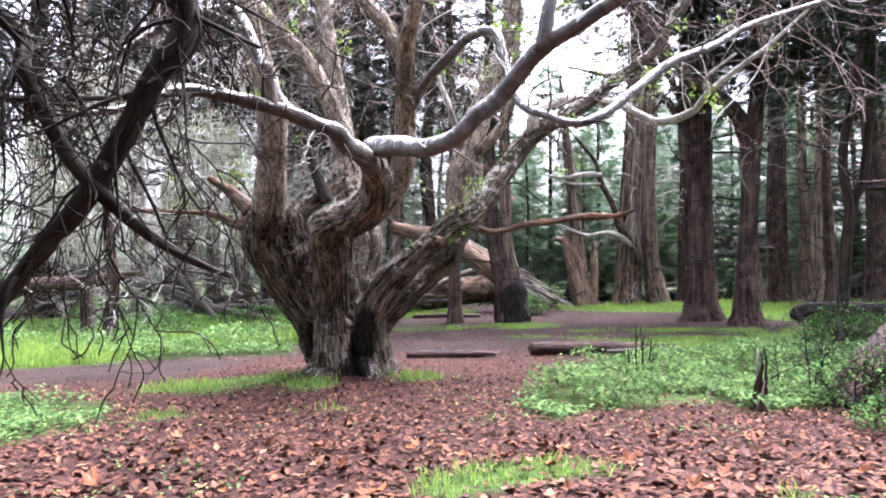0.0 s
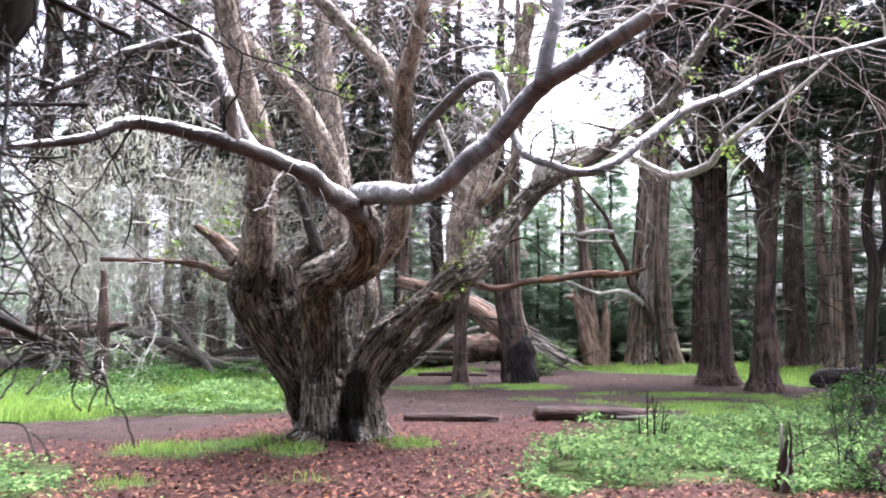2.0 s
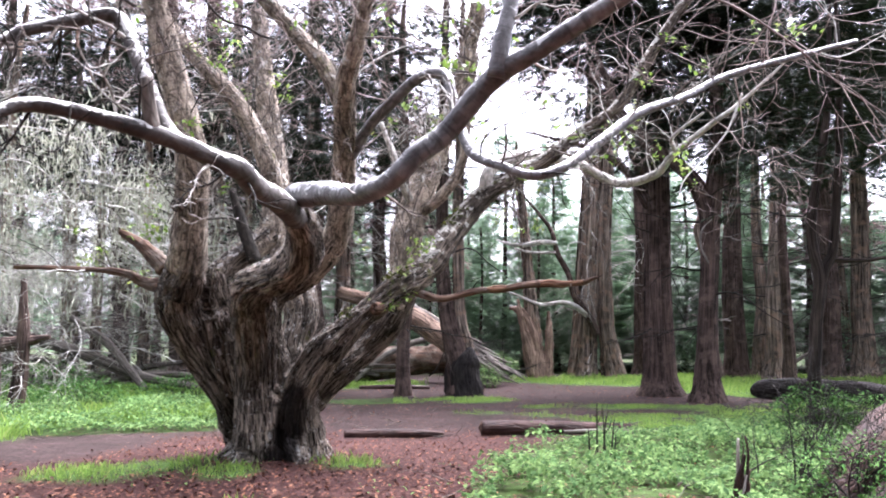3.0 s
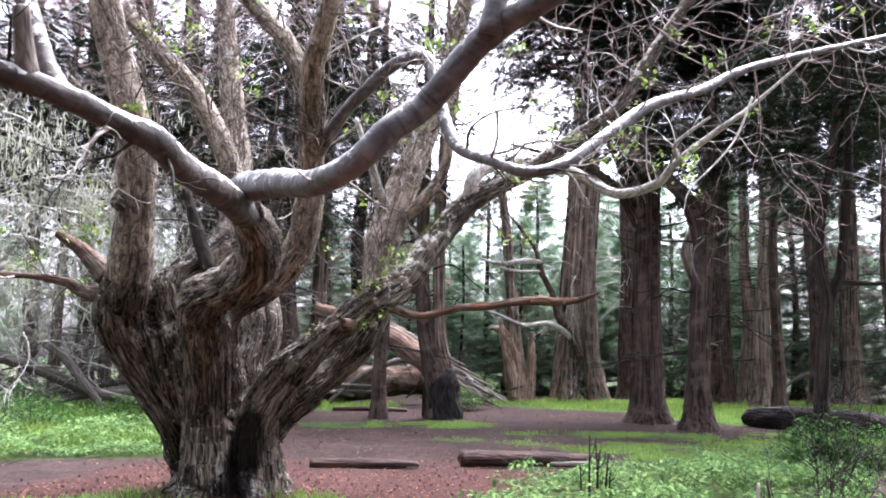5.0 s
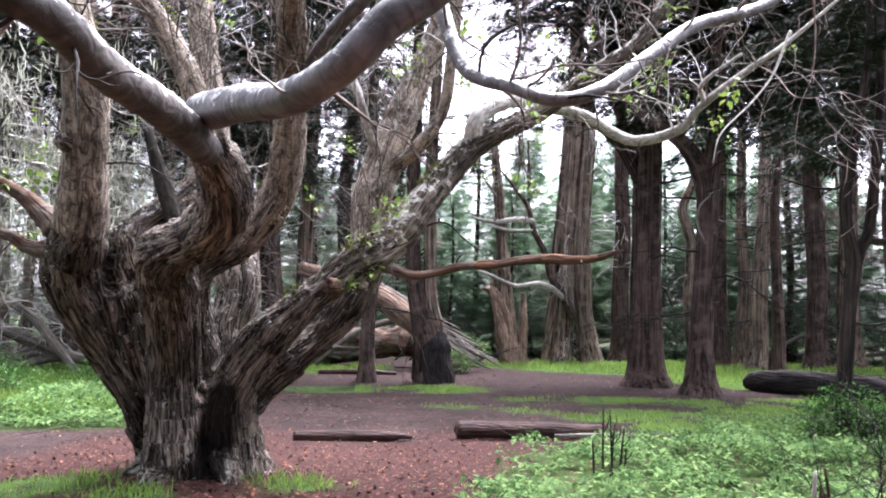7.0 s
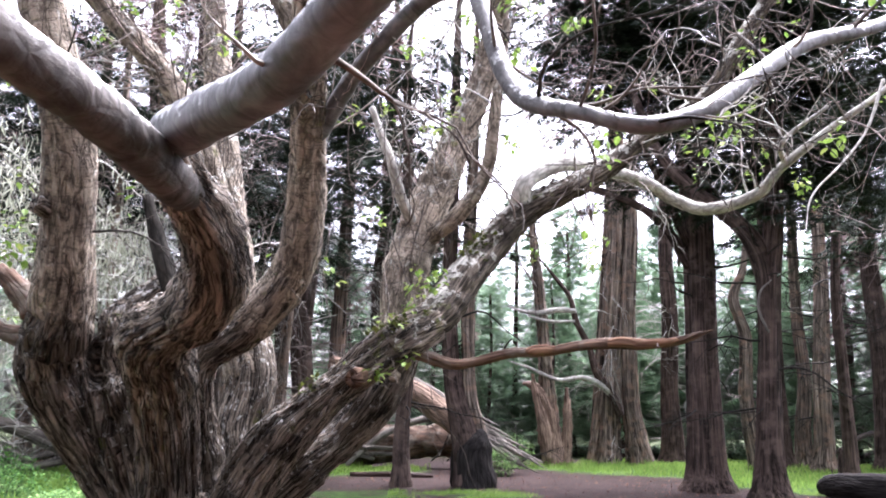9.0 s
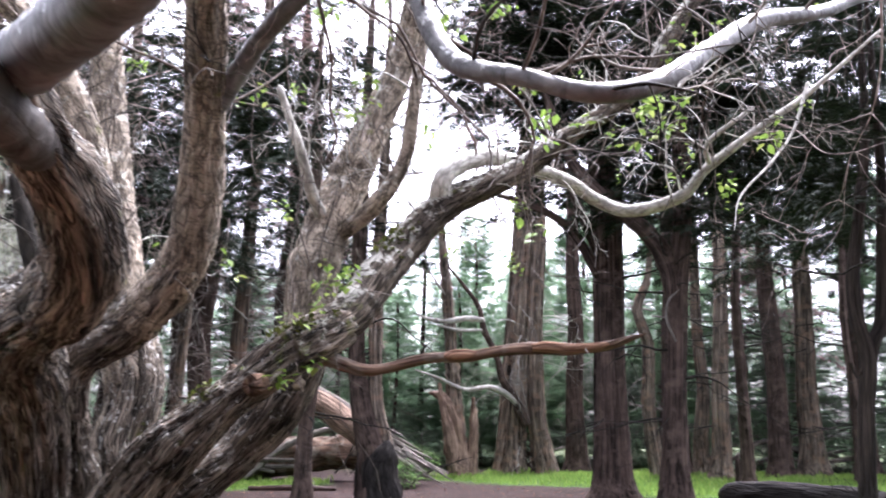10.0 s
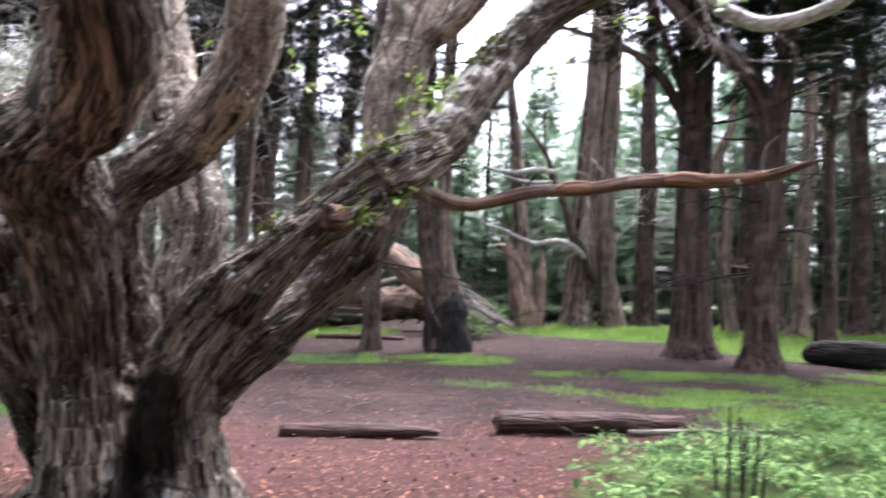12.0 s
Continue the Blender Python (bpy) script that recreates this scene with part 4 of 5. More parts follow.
part("bough", tube_mesh("bough", local([(7.9, 27.1, 6.5, 0.12), (7.0, 26.4, 8.0, 0.1), (6.0, 25.5, 9.2, 0.07), (4.8, 24.8, 10.0, 0.03)], 8.24, 27.2), CYPRESS, 12, 0.15, rough=0.15), big, "arching bare bough")
part("foliage", CROWNS["dark"][2], big, at=pose(-2.6, 0.3, 4.6, 0, 0, 140) @ Matrix.Scale(0.72, 4), kind="stuff")
part("foliage", CROWNS["brown"][0], big, "reddish dead foliage", at=pose(-2.2, 1.0, 5.6, 0, 0, 40) @ Matrix.Scale(0.75, 4), kind="stuff")
sec = cypress(8.64, 24.4, 0.3, 14, 7, nodes=local([(8.64, 24.4, -0.3, 0.54), (8.64, 24.4, 0.05, 0.47), (8.64, 24.4, 0.5, 0.33), (8.66, 24.4, 1.5, 0.25), (8.8, 24.4, 3.7, 0.22), (8.86, 24.4, 5.1, 0.25), (9.06, 24.4, 6.4, 0.22), (9.15, 24.4, 8.2, 0.2), (9.2, 24.4, 14, 0.1)], 8.64, 24.4),
              crown="dark", which=2, lobes=0.22, label="forked dark cypress beside a broader trunk", crown_lift=0.4, crown_shift=3.0)
part("fork", tube_mesh("fork", local([(8.84, 24.4, 4.5, 0.2), (8.72, 24.4, 5.5, 0.24), (8.4, 24.4, 6.2, 0.22), (7.8, 24.4, 6.75, 0.2), (7.2, 24.5, 7.2, 0.18), (6.4, 24.7, 8.3, 0.13), (5.8, 24.8, 10, 0.08)], 8.64, 24.4), CYPRESS, 18, 0.12, rough=0.08, furrow=0.02), sec, "leaning fork")
part("foliage", CROWNS["dark"][0], sec, at=pose(3.4, 1.0, 3.6, 0, 0, 110) @ Matrix.Scale(0.9, 4), kind="stuff")
for dx, dy, dz, turn, size in ((1.2, 0.8, 1.1, 30, 0.7), (-0.2, 2.6, 1.9, 300, 0.8)):
    part("foliage", CROWNS["dark"][2], sec, at=pose(dx, dy, dz, 0, 0, turn) @ Matrix.Scale(size, 4), kind="stuff")
part("snapped_branch", tube_mesh("snapped_branch", local([(8.7, 24.2, 3.8, 0.03), (8.45, 24.1, 4.3, 0.03), (8.52, 24.1, 4.75, 0.025), (8.8, 24.1, 5.02, 0.012)], 8.64, 24.4), DEAD, 8, 0.1), sec, "pale snapped branch")
pair = cypress(8.5, 39.6, 0.5, 18, 9, PALE_CYPRESS, nodes=local([(8.5, 39.6, -0.3, 0.8), (8.5, 39.6, 0.1, 0.68), (8.56, 39.6, 1.2, 0.55), (8.77, 39.6, 3.9, 0.46), (9.13, 39.6, 8.6, 0.42), (9.29, 39.6, 12.3, 0.36), (9.4, 39.6, 18, 0.2)], 8.5, 39.6), crown="brown", which=0, bare="grey",
               label="twin-stemmed grey cypress with peeling bark", lobes=0.3, crown_lift=8.0)
part("second_stem", tube_mesh("second_stem", local([(10.0, 39.3, -0.3, 0.62), (9.95, 39.3, 0.1, 0.54), (9.8, 39.3, 1.2, 0.4), (9.6, 39.3, 2.6, 0.32), (9.6, 39.3, 6.3, 0.3), (9.8, 39.3, 9.9, 0.28), (9.85, 39.3, 13.5, 0.2)], 8.5, 39.6), PALE_CYPRESS, 22, 0.16, rough=0.06, furrow=0.03, lobes=0.15, long=0.03), pair)
cypress(11.84, 41, 0.42, 16, 11, crown=None, bare="grey")
cypress(17.1, 40, 0.3, 16, 13, PALE_CYPRESS, crown=None)
cypress(16.1, 36.5, 0.34, 16, 15, PALE_CYPRESS, crown=None, lean=(0.5, 0), label="pale leaning cypress trunk in bright grass")
cypress(15.5, 39.0, 0.48, 17, 16, which=0, crown_lift=4.5, lobes=0.16)
cypress(19.5, 38, 0.42, 17, 17, crown="dark", which=0, crown_lift=5, lobes=0.16)
cypress(21.2, 38.3, 0.46, 17, 19, PALE_CYPRESS, crown="dark", which=2, crown_lift=3, lobes=0.2)
cypress(20.4, 34.2, 0.18, 12, 21, crown=None)
cypress(14.4, 31.5, 0.2, 13, 22, crown=None, label="slim cypress behind a charred log")
cypress(24.5, 39.5, 0.45, 17, 23, crown="dark", which=1, crown_lift=5)
cypress(26.5, 36, 0.4, 16, 25, which=1, crown_lift=4)

snag = thing("dead_snag", "crooked bare dead trunk with peeling pale wood", "dead tree", (14.15, 37.8, 0))
part("trunk", tube_mesh("trunk", local([(14.15, 37.8, -0.2, 0.42), (14.1, 37.8, 0.3, 0.34), (13.81, 37.8, 2.6, 0.27), (13.91, 37.8, 5.1, 0.24), (13.52, 37.8, 6.7, 0.2), (14.0, 37.8, 8.0, 0.14), (14.2, 37.8, 10, 0.06)], 14.15, 37.8), PALE_CYPRESS, 18, 0.15, rough=0.2, furrow=0.03, long=0.05), snag)
add_boughs(bare_boughs(61, 2, 8, 2.2, 9, DEAD, 0.05), snag)

# the slim forked tree near the shrubs
fork_tree = thing("forked_tree", "slim dark tree forking at head height beside a shrub", "tree", (7.36, 16.15, 0))
for words, line in (("", [(7.36, 16.15, -0.2, 0.16), (7.37, 16.15, 0.3, 0.13), (7.42, 16.15, 1.0, 0.115), (7.5, 16.15, 1.94, 0.108), (7.6, 16.15, 2.75, 0.11), (7.5, 16.15, 3.3, 0.09), (7.51, 16.15, 3.9, 0.085), (7.74, 16.15, 5.0, 0.075), (7.92, 16.15, 6.1, 0.06), (8.1, 16.2, 8.5, 0.03)]),
                    ("", [(7.56, 16.15, 2.5, 0.1), (7.7, 16.15, 2.95, 0.095), (7.87, 16.15, 3.3, 0.085), (8.01, 16.15, 4.46, 0.075), (8.11, 16.15, 5.64, 0.065), (8.2, 16.2, 8.5, 0.03)]),
                    ("", [(7.84, 16.15, 3.1, 0.05), (8.22, 16.15, 3.09, 0.035), (8.64, 16.1, 3.12, 0.025), (9.4, 16.0, 3.3, 0.01)])):
    part("stem", tube_mesh("stem", local(line, 7.36, 16.15), SLIM_BARK, 16, 0.08, rough=0.1, furrow=0.008, seed=3), fork_tree)
add_boughs(bare_boughs(62, 2.4, 7.5, 2.2, 12, DARK_TWIG, 0.016, 0.05), fork_tree)
part("foliage", CROWNS["dark"][0], fork_tree, at=pose(1.4, 0.4, 2.3, 0, 0, 40) @ Matrix.Scale(0.62, 4), kind="stuff")

# charred tree
burnt = thing("charred_tree", "twin-stemmed cypress with blackened hollow foot", "tree", (2.2, 27.4, 0))
part("charred_foot", tube_mesh("charred_foot", local([(2.2, 27.42, -0.3, 0.6), (2.2, 27.42, 0.05, 0.56), (2.14, 27.42, 0.5, 0.49), (2.15, 27.42, 0.85, 0.46), (2.25, 27.42, 1.15, 0.36), (2.35, 27.45, 1.4, 0.16)], 2.2, 27.4), BURNT, 26, 0.1, rough=0.3, furrow=0.05, lobes=0.2, long=0.05), burnt, "blackened charred foot")
part("trunk", tube_mesh("trunk", local([(2.12, 27.5, 0.0, 0.5), (2.05, 27.5, 0.7, 0.43), (1.88, 27.5, 1.5, 0.34), (1.66, 27.5, 2.3, 0.27), (1.5, 27.5, 3.6, 0.22), (1.46, 27.5, 4.6, 0.2), (1.5, 27.5, 9, 0.16), (1.6, 27.5, 14, 0.08)], 2.2, 27.4), CYPRESS, 22, 0.12, rough=0.08, furrow=0.03, long=0.04), burnt)
part("trunk", tube_mesh("trunk", local([(2.3, 27.6, 0.4, 0.32), (2.25, 27.6, 1.3, 0.26), (2.05, 27.6, 2.3, 0.2), (1.98, 27.6, 3.6, 0.19), (1.97, 27.6, 5.8, 0.18), (2.1, 27.6, 10, 0.12), (2.1, 27.6, 14, 0.06)], 2.2, 27.4), PALE_CYPRESS, 20, 0.12, rough=0.08, furrow=0.03, long=0.04), burnt, "paler second stem")
part("foliage", CROWNS["dark"][1], burnt, at=pose(-2.4, 0, 3.2, 0, 0, 70) @ Matrix.Scale(0.8, 4), kind="stuff")
add_boughs(BARE["dark"][1], burnt, pose(-0.4, 0, 1.5, 0, 0, 200))

# broken stump and pole
stump = thing("broken_stump", "tall splintered reddish-grey stump with bare pole", "stump", (6.3, 38.3, 0))
for number, line in enumerate(([(6.3, 38.3, -0.2, 0.62), (6.28, 38.3, 0.1, 0.5), (6.12, 38.3, 1.2, 0.4), (5.9, 38.3, 2.3, 0.34), (5.65, 38.25, 2.8, 0.24), (5.35, 38.2, 3.05, 0.15), (5.0, 38.2, 3.12, 0.04)], [(6.62, 38.2, 0.0, 0.3), (6.72, 38.2, 1.0, 0.2), (6.76, 38.2, 2.1, 0.15), (6.74, 38.2, 3.0, 0.04)],
                               [(6.0, 38.1, 0.2, 0.3), (5.8, 38.0, 1.4, 0.24), (5.5, 38.0, 2.6, 0.13), (5.35, 38.0, 3.5, 0.03)],
                               [(6.2, 38.4, 0.5, 0.4), (6.05, 38.4, 2.4, 0.33), (5.85, 38.4, 5.2, 0.24), (5.65, 38.4, 7.4, 0.2), (5.45, 38.4, 9.4, 0.12), (5.4, 38.4, 10.8, 0.03)])):
    part("splintered_wood" if number < 3 else "pole", tube_mesh("wood", local(line, 6.3, 38.3), STUMP_WOOD if number < 3 else PALE_CYPRESS, 18, 0.12, rough=0.35, seed=number, furrow=0.06, long=0.04), stump)
g = np.random.default_rng(19)
for mat, line in ((LICHEN_TWIG, [(4.4, 38.2, 6.2, 0.03), (5.0, 38.2, 6.0, 0.07), (5.7, 38.2, 5.95, 0.1), (6.5, 38.2, 6.1, 0.12), (7.15, 38.2, 6.05, 0.1)]), (LICHEN_TWIG, [(5.2, 38.1, 5.8, 0.04), (6.1, 38.1, 5.6, 0.07), (7.1, 38.2, 5.65, 0.05)]),
                  (LICHEN_TWIG, [(4.4, 38.1, 4.0, 0.02), (5.2, 38.1, 3.75, 0.05), (6.4, 38.2, 3.3, 0.08), (7.4, 38.3, 3.4, 0.1), (8.3, 38.6, 3.1, 0.14), (8.9, 38.9, 2.6, 0.16)]),
                  (CYPRESS, [(9.1, 39.0, 2.0, 0.2), (8.7, 38.8, 2.8, 0.19), (8.0, 38.5, 3.7, 0.16), (7.7, 38.4, 4.7, 0.12), (7.2, 38.3, 5.6, 0.13), (6.95, 38.3, 6.6, 0.1), (6.3, 38.3, 7.5, 0.07), (5.7, 38.3, 8.2, 0.03)]),
                  (DEAD, [(5.6, 38.3, 7.0, 0.05), (4.9, 38.0, 7.9, 0.03), (4.5, 37.9, 8.9, 0.015)]), (DEAD, [(8.5, 38.7, 2.9, 0.05), (8.3, 38.6, 3.6, 0.035), (8.5, 38.6, 4.4, 0.02)])):
    branch = part("dead_branch", tube_mesh("dead_branch", local(line, 6.3, 38.3), mat, 10, 0.12, rough=0.3), stump, "crooked bare branch")
    part("twigwork", twigs([l for _ in range(7) for l in grow(g, along(local(line, 6.3, 38.3), g.uniform(0.1, 0.9))[0], (g.normal(0, 1), g.normal(0, 0.5), g.normal(0.2, 0.7)), g.uniform(0.5, 1.3), 0.02, 1, 0.4)], DEAD, "twigwork"), branch, kind="stuff")

# fallen, split trunk behind the charred tree
fallen = thing("fallen_trunk", "split fallen trunk, grey outside and orange inside", "fallen tree", (1.5, 33.5, 0))
part("leaning_log", tube_mesh("log", local([(-2.2, 33.6, 3.5, 0.22), (-0.4, 33.2, 3.0, 0.34), (0.83, 33, 2.4, 0.38), (2.0, 33, 1.62, 0.4), (2.8, 33, 1.12, 0.36), (3.3, 33, 0.82, 0.2)], 1.5, 33.5), STUMP_WOOD, 20, 0.15, rough=0.3, furrow=0.04, long=0.03), fallen, "leaning weathered reddish-grey log")
part("leaning_log", tube_mesh("log", local([(-0.2, 33.6, 3.3, 0.14), (1.2, 33.5, 2.6, 0.17), (2.6, 33.4, 1.7, 0.16), (3.4, 33.3, 1.2, 0.1)], 1.5, 33.5), DEAD, 14, 0.15, rough=0.15, furrow=0.03, long=0.03), fallen)
part("lying_log", tube_mesh("log", local([(-4.6, 35.4, 0.5, 0.5), (-2.6, 35.2, 0.6, 0.55), (-1.05, 35, 0.75, 0.58), (0.57, 35, 0.85, 0.58), (2.0, 35, 0.85, 0.5), (2.9, 35, 0.7, 0.22)], 1.5, 33.5), RED_DEAD, 26, 0.12, rough=0.45, furrow=0.12, long=0.03), fallen, "orange-brown split log")
part("slab", tube_mesh("slab", local([(-1.6, 34, 0.1, 0.06), (-1.07, 34, 0.55, 0.09), (-0.33, 34, 1.15, 0.12), (0.71, 34, 1.6, 0.13), (1.6, 34, 1.75, 0.06)], 1.5, 33.5), DEAD, 12, 0.12, rough=0.2, furrow=0.03, long=0.03), fallen, "pale torn slab")
g = np.random.default_rng(8)
for _ in range(34):
    x = g.uniform(2.2, 3.6)
    z = 2.9 - 0.66 * x + 0.4 * x * 0.2 + g.normal(0, 0.16)
    far, fall = g.uniform(0.7, 1.7), g.uniform(0.35, 0.75)
    ends = [(x, 32.9 + g.normal(0, 0.25), max(0.12, z), 0.075), (x + far * 0.5, 32.8 + g.normal(0, 0.2), max(0.1, z - fall * far * 0.5), 0.055), (x + far, 32.7 + g.normal(0, 0.3), max(0.06, z - fall * far), 0.01)]
    part("splinter", tube_mesh("splinter", local(ends, 1.5, 33.5), DEAD, 6, 0.2, rough=0.25), fallen, "pale splinter")
part("brush", twigs([l for _ in range(10) for l in grow(g, (g.uniform(-3, 3), 1.2 + g.normal(0, 0.6), 0.3), (g.normal(0, 1), g.normal(0, 0.5), 0.8), 1.8, 0.03, 1, 0.4)], DARK_TWIG), fallen, "dark broken twigs", kind="stuff")


# ---- logs, posts, stakes, small stumps ----
def lying_log(label, nodes, mat, end_mat=None, sides=20, furrow=0.004, rough=0.2, seed=0, category="log"):
    x, y = nodes[0][0], nodes[0][1]
    ob = thing("log", label, category, (x, y, 0))
    part("bark", tube_mesh("bark", local(nodes, x, y), mat, sides, 0.08, rough=rough, furrow=furrow, seed=seed, long=0.06), ob)
    if end_mat:
        a, b = np.array(nodes[0]), np.array(nodes[1])
        d = (a - b)[:3] / np.linalg.norm((a - b)[:3])
        p = a[:3] - (x, y, 0)
        part("cut_end", tube_mesh("cut_end", [(*(p - d * 0.02), a[3] * 0.86), (*(p + d * 0.004), a[3] * 0.88), (*(p + d * 0.008), a[3] * 0.8)], end_mat, 20, 0.03), ob, "pale cut end")
    return ob


lying_log("thin dark wet log lying across the leafy path", [(-0.75, 16.2, 0.07, 0.07), (-0.2, 16.23, 0.075, 0.082), (0.4, 16.25, 0.07, 0.078), (0.92, 16.25, 0.06, 0.045)], WET_LOG)
lying_log("dark barked log with a pale end at the path's edge", [(1.62, 16.6, 0.13, 0.13), (2.2, 16.62, 0.13, 0.125), (3.0, 16.68, 0.12, 0.12), (3.85, 16.75, 0.1, 0.1)], WET_LOG, RED_DEAD, seed=4)
lying_log("thin grey branch lying on the grass", [(3.0, 16.2, 0.1, 0.035), (3.6, 16.1, 0.14, 0.03), (4.3, 16.0, 0.16, 0.015)], DEAD, sides=8, furrow=0)
lying_log("charred black log lying in bright grass", [(10.9, 26.6, 0.2, 0.18), (11.1, 26.2, 0.25, 0.3), (11.7, 25.0, 0.27, 0.35), (12.5, 23.6, 0.25, 0.34), (13.4, 22.1, 0.2, 0.2)], BURNT, sides=26, furrow=0.04, rough=0.25)
lying_log("low dark branch lying in grass", [(-1.2, 30.5, 0.06, 0.07), (0.2, 30.2, 0.1, 0.09), (1.2, 30.4, 0.06, 0.05)], WET_LOG)

stakes = thing("stakes", "cluster of thin dark upright stakes among herbs", "stakes", (3.02, 13.6, 0))
for dx, dy, h, lean in ((-0.17, 0, 0.42, -0.02), (-0.06, 0.05, 0.78, 0.01), (0.0, -0.05, 0.6, 0.05), (0.05, 0.02, 0.7, -0.03), (0.13, 0.04, 0.55, 0.06), (0.16, -0.06, 0.34, 0.02)):
    stake = part("stake", tube_mesh("stake", [(dx, dy, -0.1, 0.014), (dx + lean * 0.5, dy, h * 0.5, 0.012), (dx + lean, dy, h, 0.008)], DARK_TWIG, 8, 0.08, rough=0.2), stakes)
    part("side_shoot", tube_mesh("side_shoot", [(dx + lean * 0.6, dy, h * 0.62, 0.008), (dx + lean + 0.05, dy, h * 0.75, 0.006), (dx + lean + 0.08, dy, h * 0.98, 0.003)], DARK_TWIG, 5, 0.06), stake)

twisted = thing("twisted_stump", "small twisted weathered stump among ferny herbs", "stump", (3.6, 10.3, 0))
g = np.random.default_rng(72)
for number in range(9):
    a, h, r = number * 0.7, g.uniform(0.3, 0.78), g.uniform(0.022, 0.045)
    line = [(0.07 * math.cos(a + t * 1.6) * (1 - 0.4 * t) + g.normal(0, 0.012) + 0.05 * t, 0.07 * math.sin(a + t * 1.6) * (1 - 0.4 * t), -0.08 + (h + 0.08) * t, r * (1.15 - 0.85 * t)) for t in (0, 0.2, 0.4, 0.6, 0.8, 1.0)]
    part("strand", tube_mesh("strand", line, (WET_LOG, WET_LOG, DEAD)[number % 3], 8, 0.04, rough=0.3, seed=number, furrow=0.006), twisted)

post = thing("short_post", "short broken stub standing in far grass", "stump", (15.1, 33.4, 0))
part("wood", tube_mesh("wood", [(0, 0, -0.1, 0.15), (0.02, 0, 0.4, 0.13), (0.03, 0, 0.8, 0.1), (0.0, 0, 0.98, 0.03)], CYPRESS, 12, 0.08, rough=0.2), post)

rack = thing("log_prop", "fallen limb propped on two upright dead trunks", "fallen tree", (-8.2, 20.2, 0))
for line in ([(-8.84, 21.0, -0.1, 0.19), (-8.87, 21, 0.6, 0.16), (-8.9, 21, 1.35, 0.14)], [(-7.8, 19.6, -0.1, 0.2), (-7.68, 19.6, 0.8, 0.16), (-7.66, 19.6, 1.7, 0.14), (-7.72, 19.6, 2.9, 0.06)], [(-13, 22, 1.2, 0.22), (-10.5, 21, 1.4, 0.2), (-8.8, 20.7, 1.5, 0.17), (-7.7, 19.8, 1.6, 0.13), (-7.0, 19.3, 1.7, 0.04)]):
    part("limb", tube_mesh("limb", local(line, -8.2, 20.2), CYPRESS, 14, 0.1, rough=0.15, furrow=0.015), rack)
for _ in range(26):
    part("twig", twigs(grow(g, (g.uniform(-4, 1.2), g.uniform(-0.6, 1.2), g.uniform(0.8, 2.2)), (g.normal(0, 1), g.normal(-0.3, 0.6), g.uniform(-0.4, 0.9)), g.uniform(0.8, 2.0), 0.018, 2, 0.4, 0.05), LICHEN_TWIG, "twig"), rack, "bleached twig")


def brush_pile(x, y, wide, tall, count, mat, seed, label, reach=2.2):
    ob = thing("brush_pile", label, "dead branches", (x, y, 0), "brush under the trees")
    g = np.random.default_rng(seed)
    for tone in (mat, GREY_DEAD):
        for _ in range(count // 2):
            part("branch", twigs(grow(g, (g.uniform(-wide, wide), g.uniform(-1.2, 1.2), g.uniform(0, tall)), (g.normal(0, 1), g.normal(0, 0.6), g.uniform(-0.35, 0.7)), reach * g.uniform(0.5, 1.1), 0.028, 2, 0.4, 0.04), tone, "branch", 4, 0.2), ob)
    for _ in range(4):
        a = g.uniform(-wide, wide)
        z = g.uniform(0.15, tall * 0.6)
        part("log", tube_mesh("log", [(a - 2, g.normal(0, 0.6), z * 0.3 + 0.1, 0.09), (a, g.normal(0, 0.4), z, 0.11), (a + 2.2, g.normal(0, 0.5), z * g.uniform(0.3, 1.4) + 0.1, 0.06)], GREY_DEAD, 10, 0.2, rough=0.15), ob, "grey fallen log")
    return ob


brush_pile(-9.5, 27.5, 3.5, 2.6, 46, LICHEN_TWIG, 81, "grey tangle of fallen branches behind meadow grass")
brush_pile(-6.0, 29.5, 2.8, 1.8, 34, TWIG, 82, "grey tangle of fallen branches behind meadow grass")
brush_pile(-14.5, 26.5, 3.5, 3.6, 46, LICHEN_TWIG, 83, "pale tangle of fallen branches behind meadow grass")
brush_pile(-3.6, 34.0, 3.0, 2.0, 30, TWIG, 84, "grey tangle of fallen branches under dark conifers")
brush_pile(22.5, 42.0, 3.0, 2.6, 34, TWIG, 85, "brown tangle of dead branches under cypresses")
for line in ([(-12.5, 27.4, 2.2, 0.16), (-10.66, 27, 1.68, 0.17), (-9.11, 27, 1.2, 0.17), (-7.55, 27, 0.6, 0.15), (-5.4, 27, 0.2, 0.08)], [(-9.5, 26.6, 2.3, 0.1), (-8.44, 26.6, 1.6, 0.12), (-7.73, 26.6, 0.8, 0.12), (-7.2, 26.5, 0.2, 0.1)]):
    lying_log("leaning grey dead log behind the meadow", line, GREY_DEAD, sides=14)

# torn root plate
plate = thing("root_plate", "torn brown stump with splintered top", "stump", (12.7, 20.9, 0))
part("wood", tube_mesh("wood", [(0.2, 0, -0.2, 0.95), (0.2, 0, 0.15, 0.82), (0.15, 0, 0.6, 0.55), (0.1, 0, 1.05, 0.36), (0.05, 0, 1.4, 0.16)], RED_DEAD, 26, 0.08, rough=0.5, furrow=0.06, lobes=0.25, long=0.06), plate)
for dx, dz, tx in ((-0.12, 1.1, -0.3), (0.2, 1.2, 0.25), (0.0, 1.2, -0.1), (0.4, 0.9, 0.7), (-0.5, 0.5, -1.0)):
    part("splinter", tube_mesh("splinter", [(dx, -0.05, dz - 0.3, 0.09), (dx, -0.08, dz, 0.06), (tx, -0.1, dz + 0.55, 0.015)], DEAD, 8, 0.1, rough=0.3), plate)

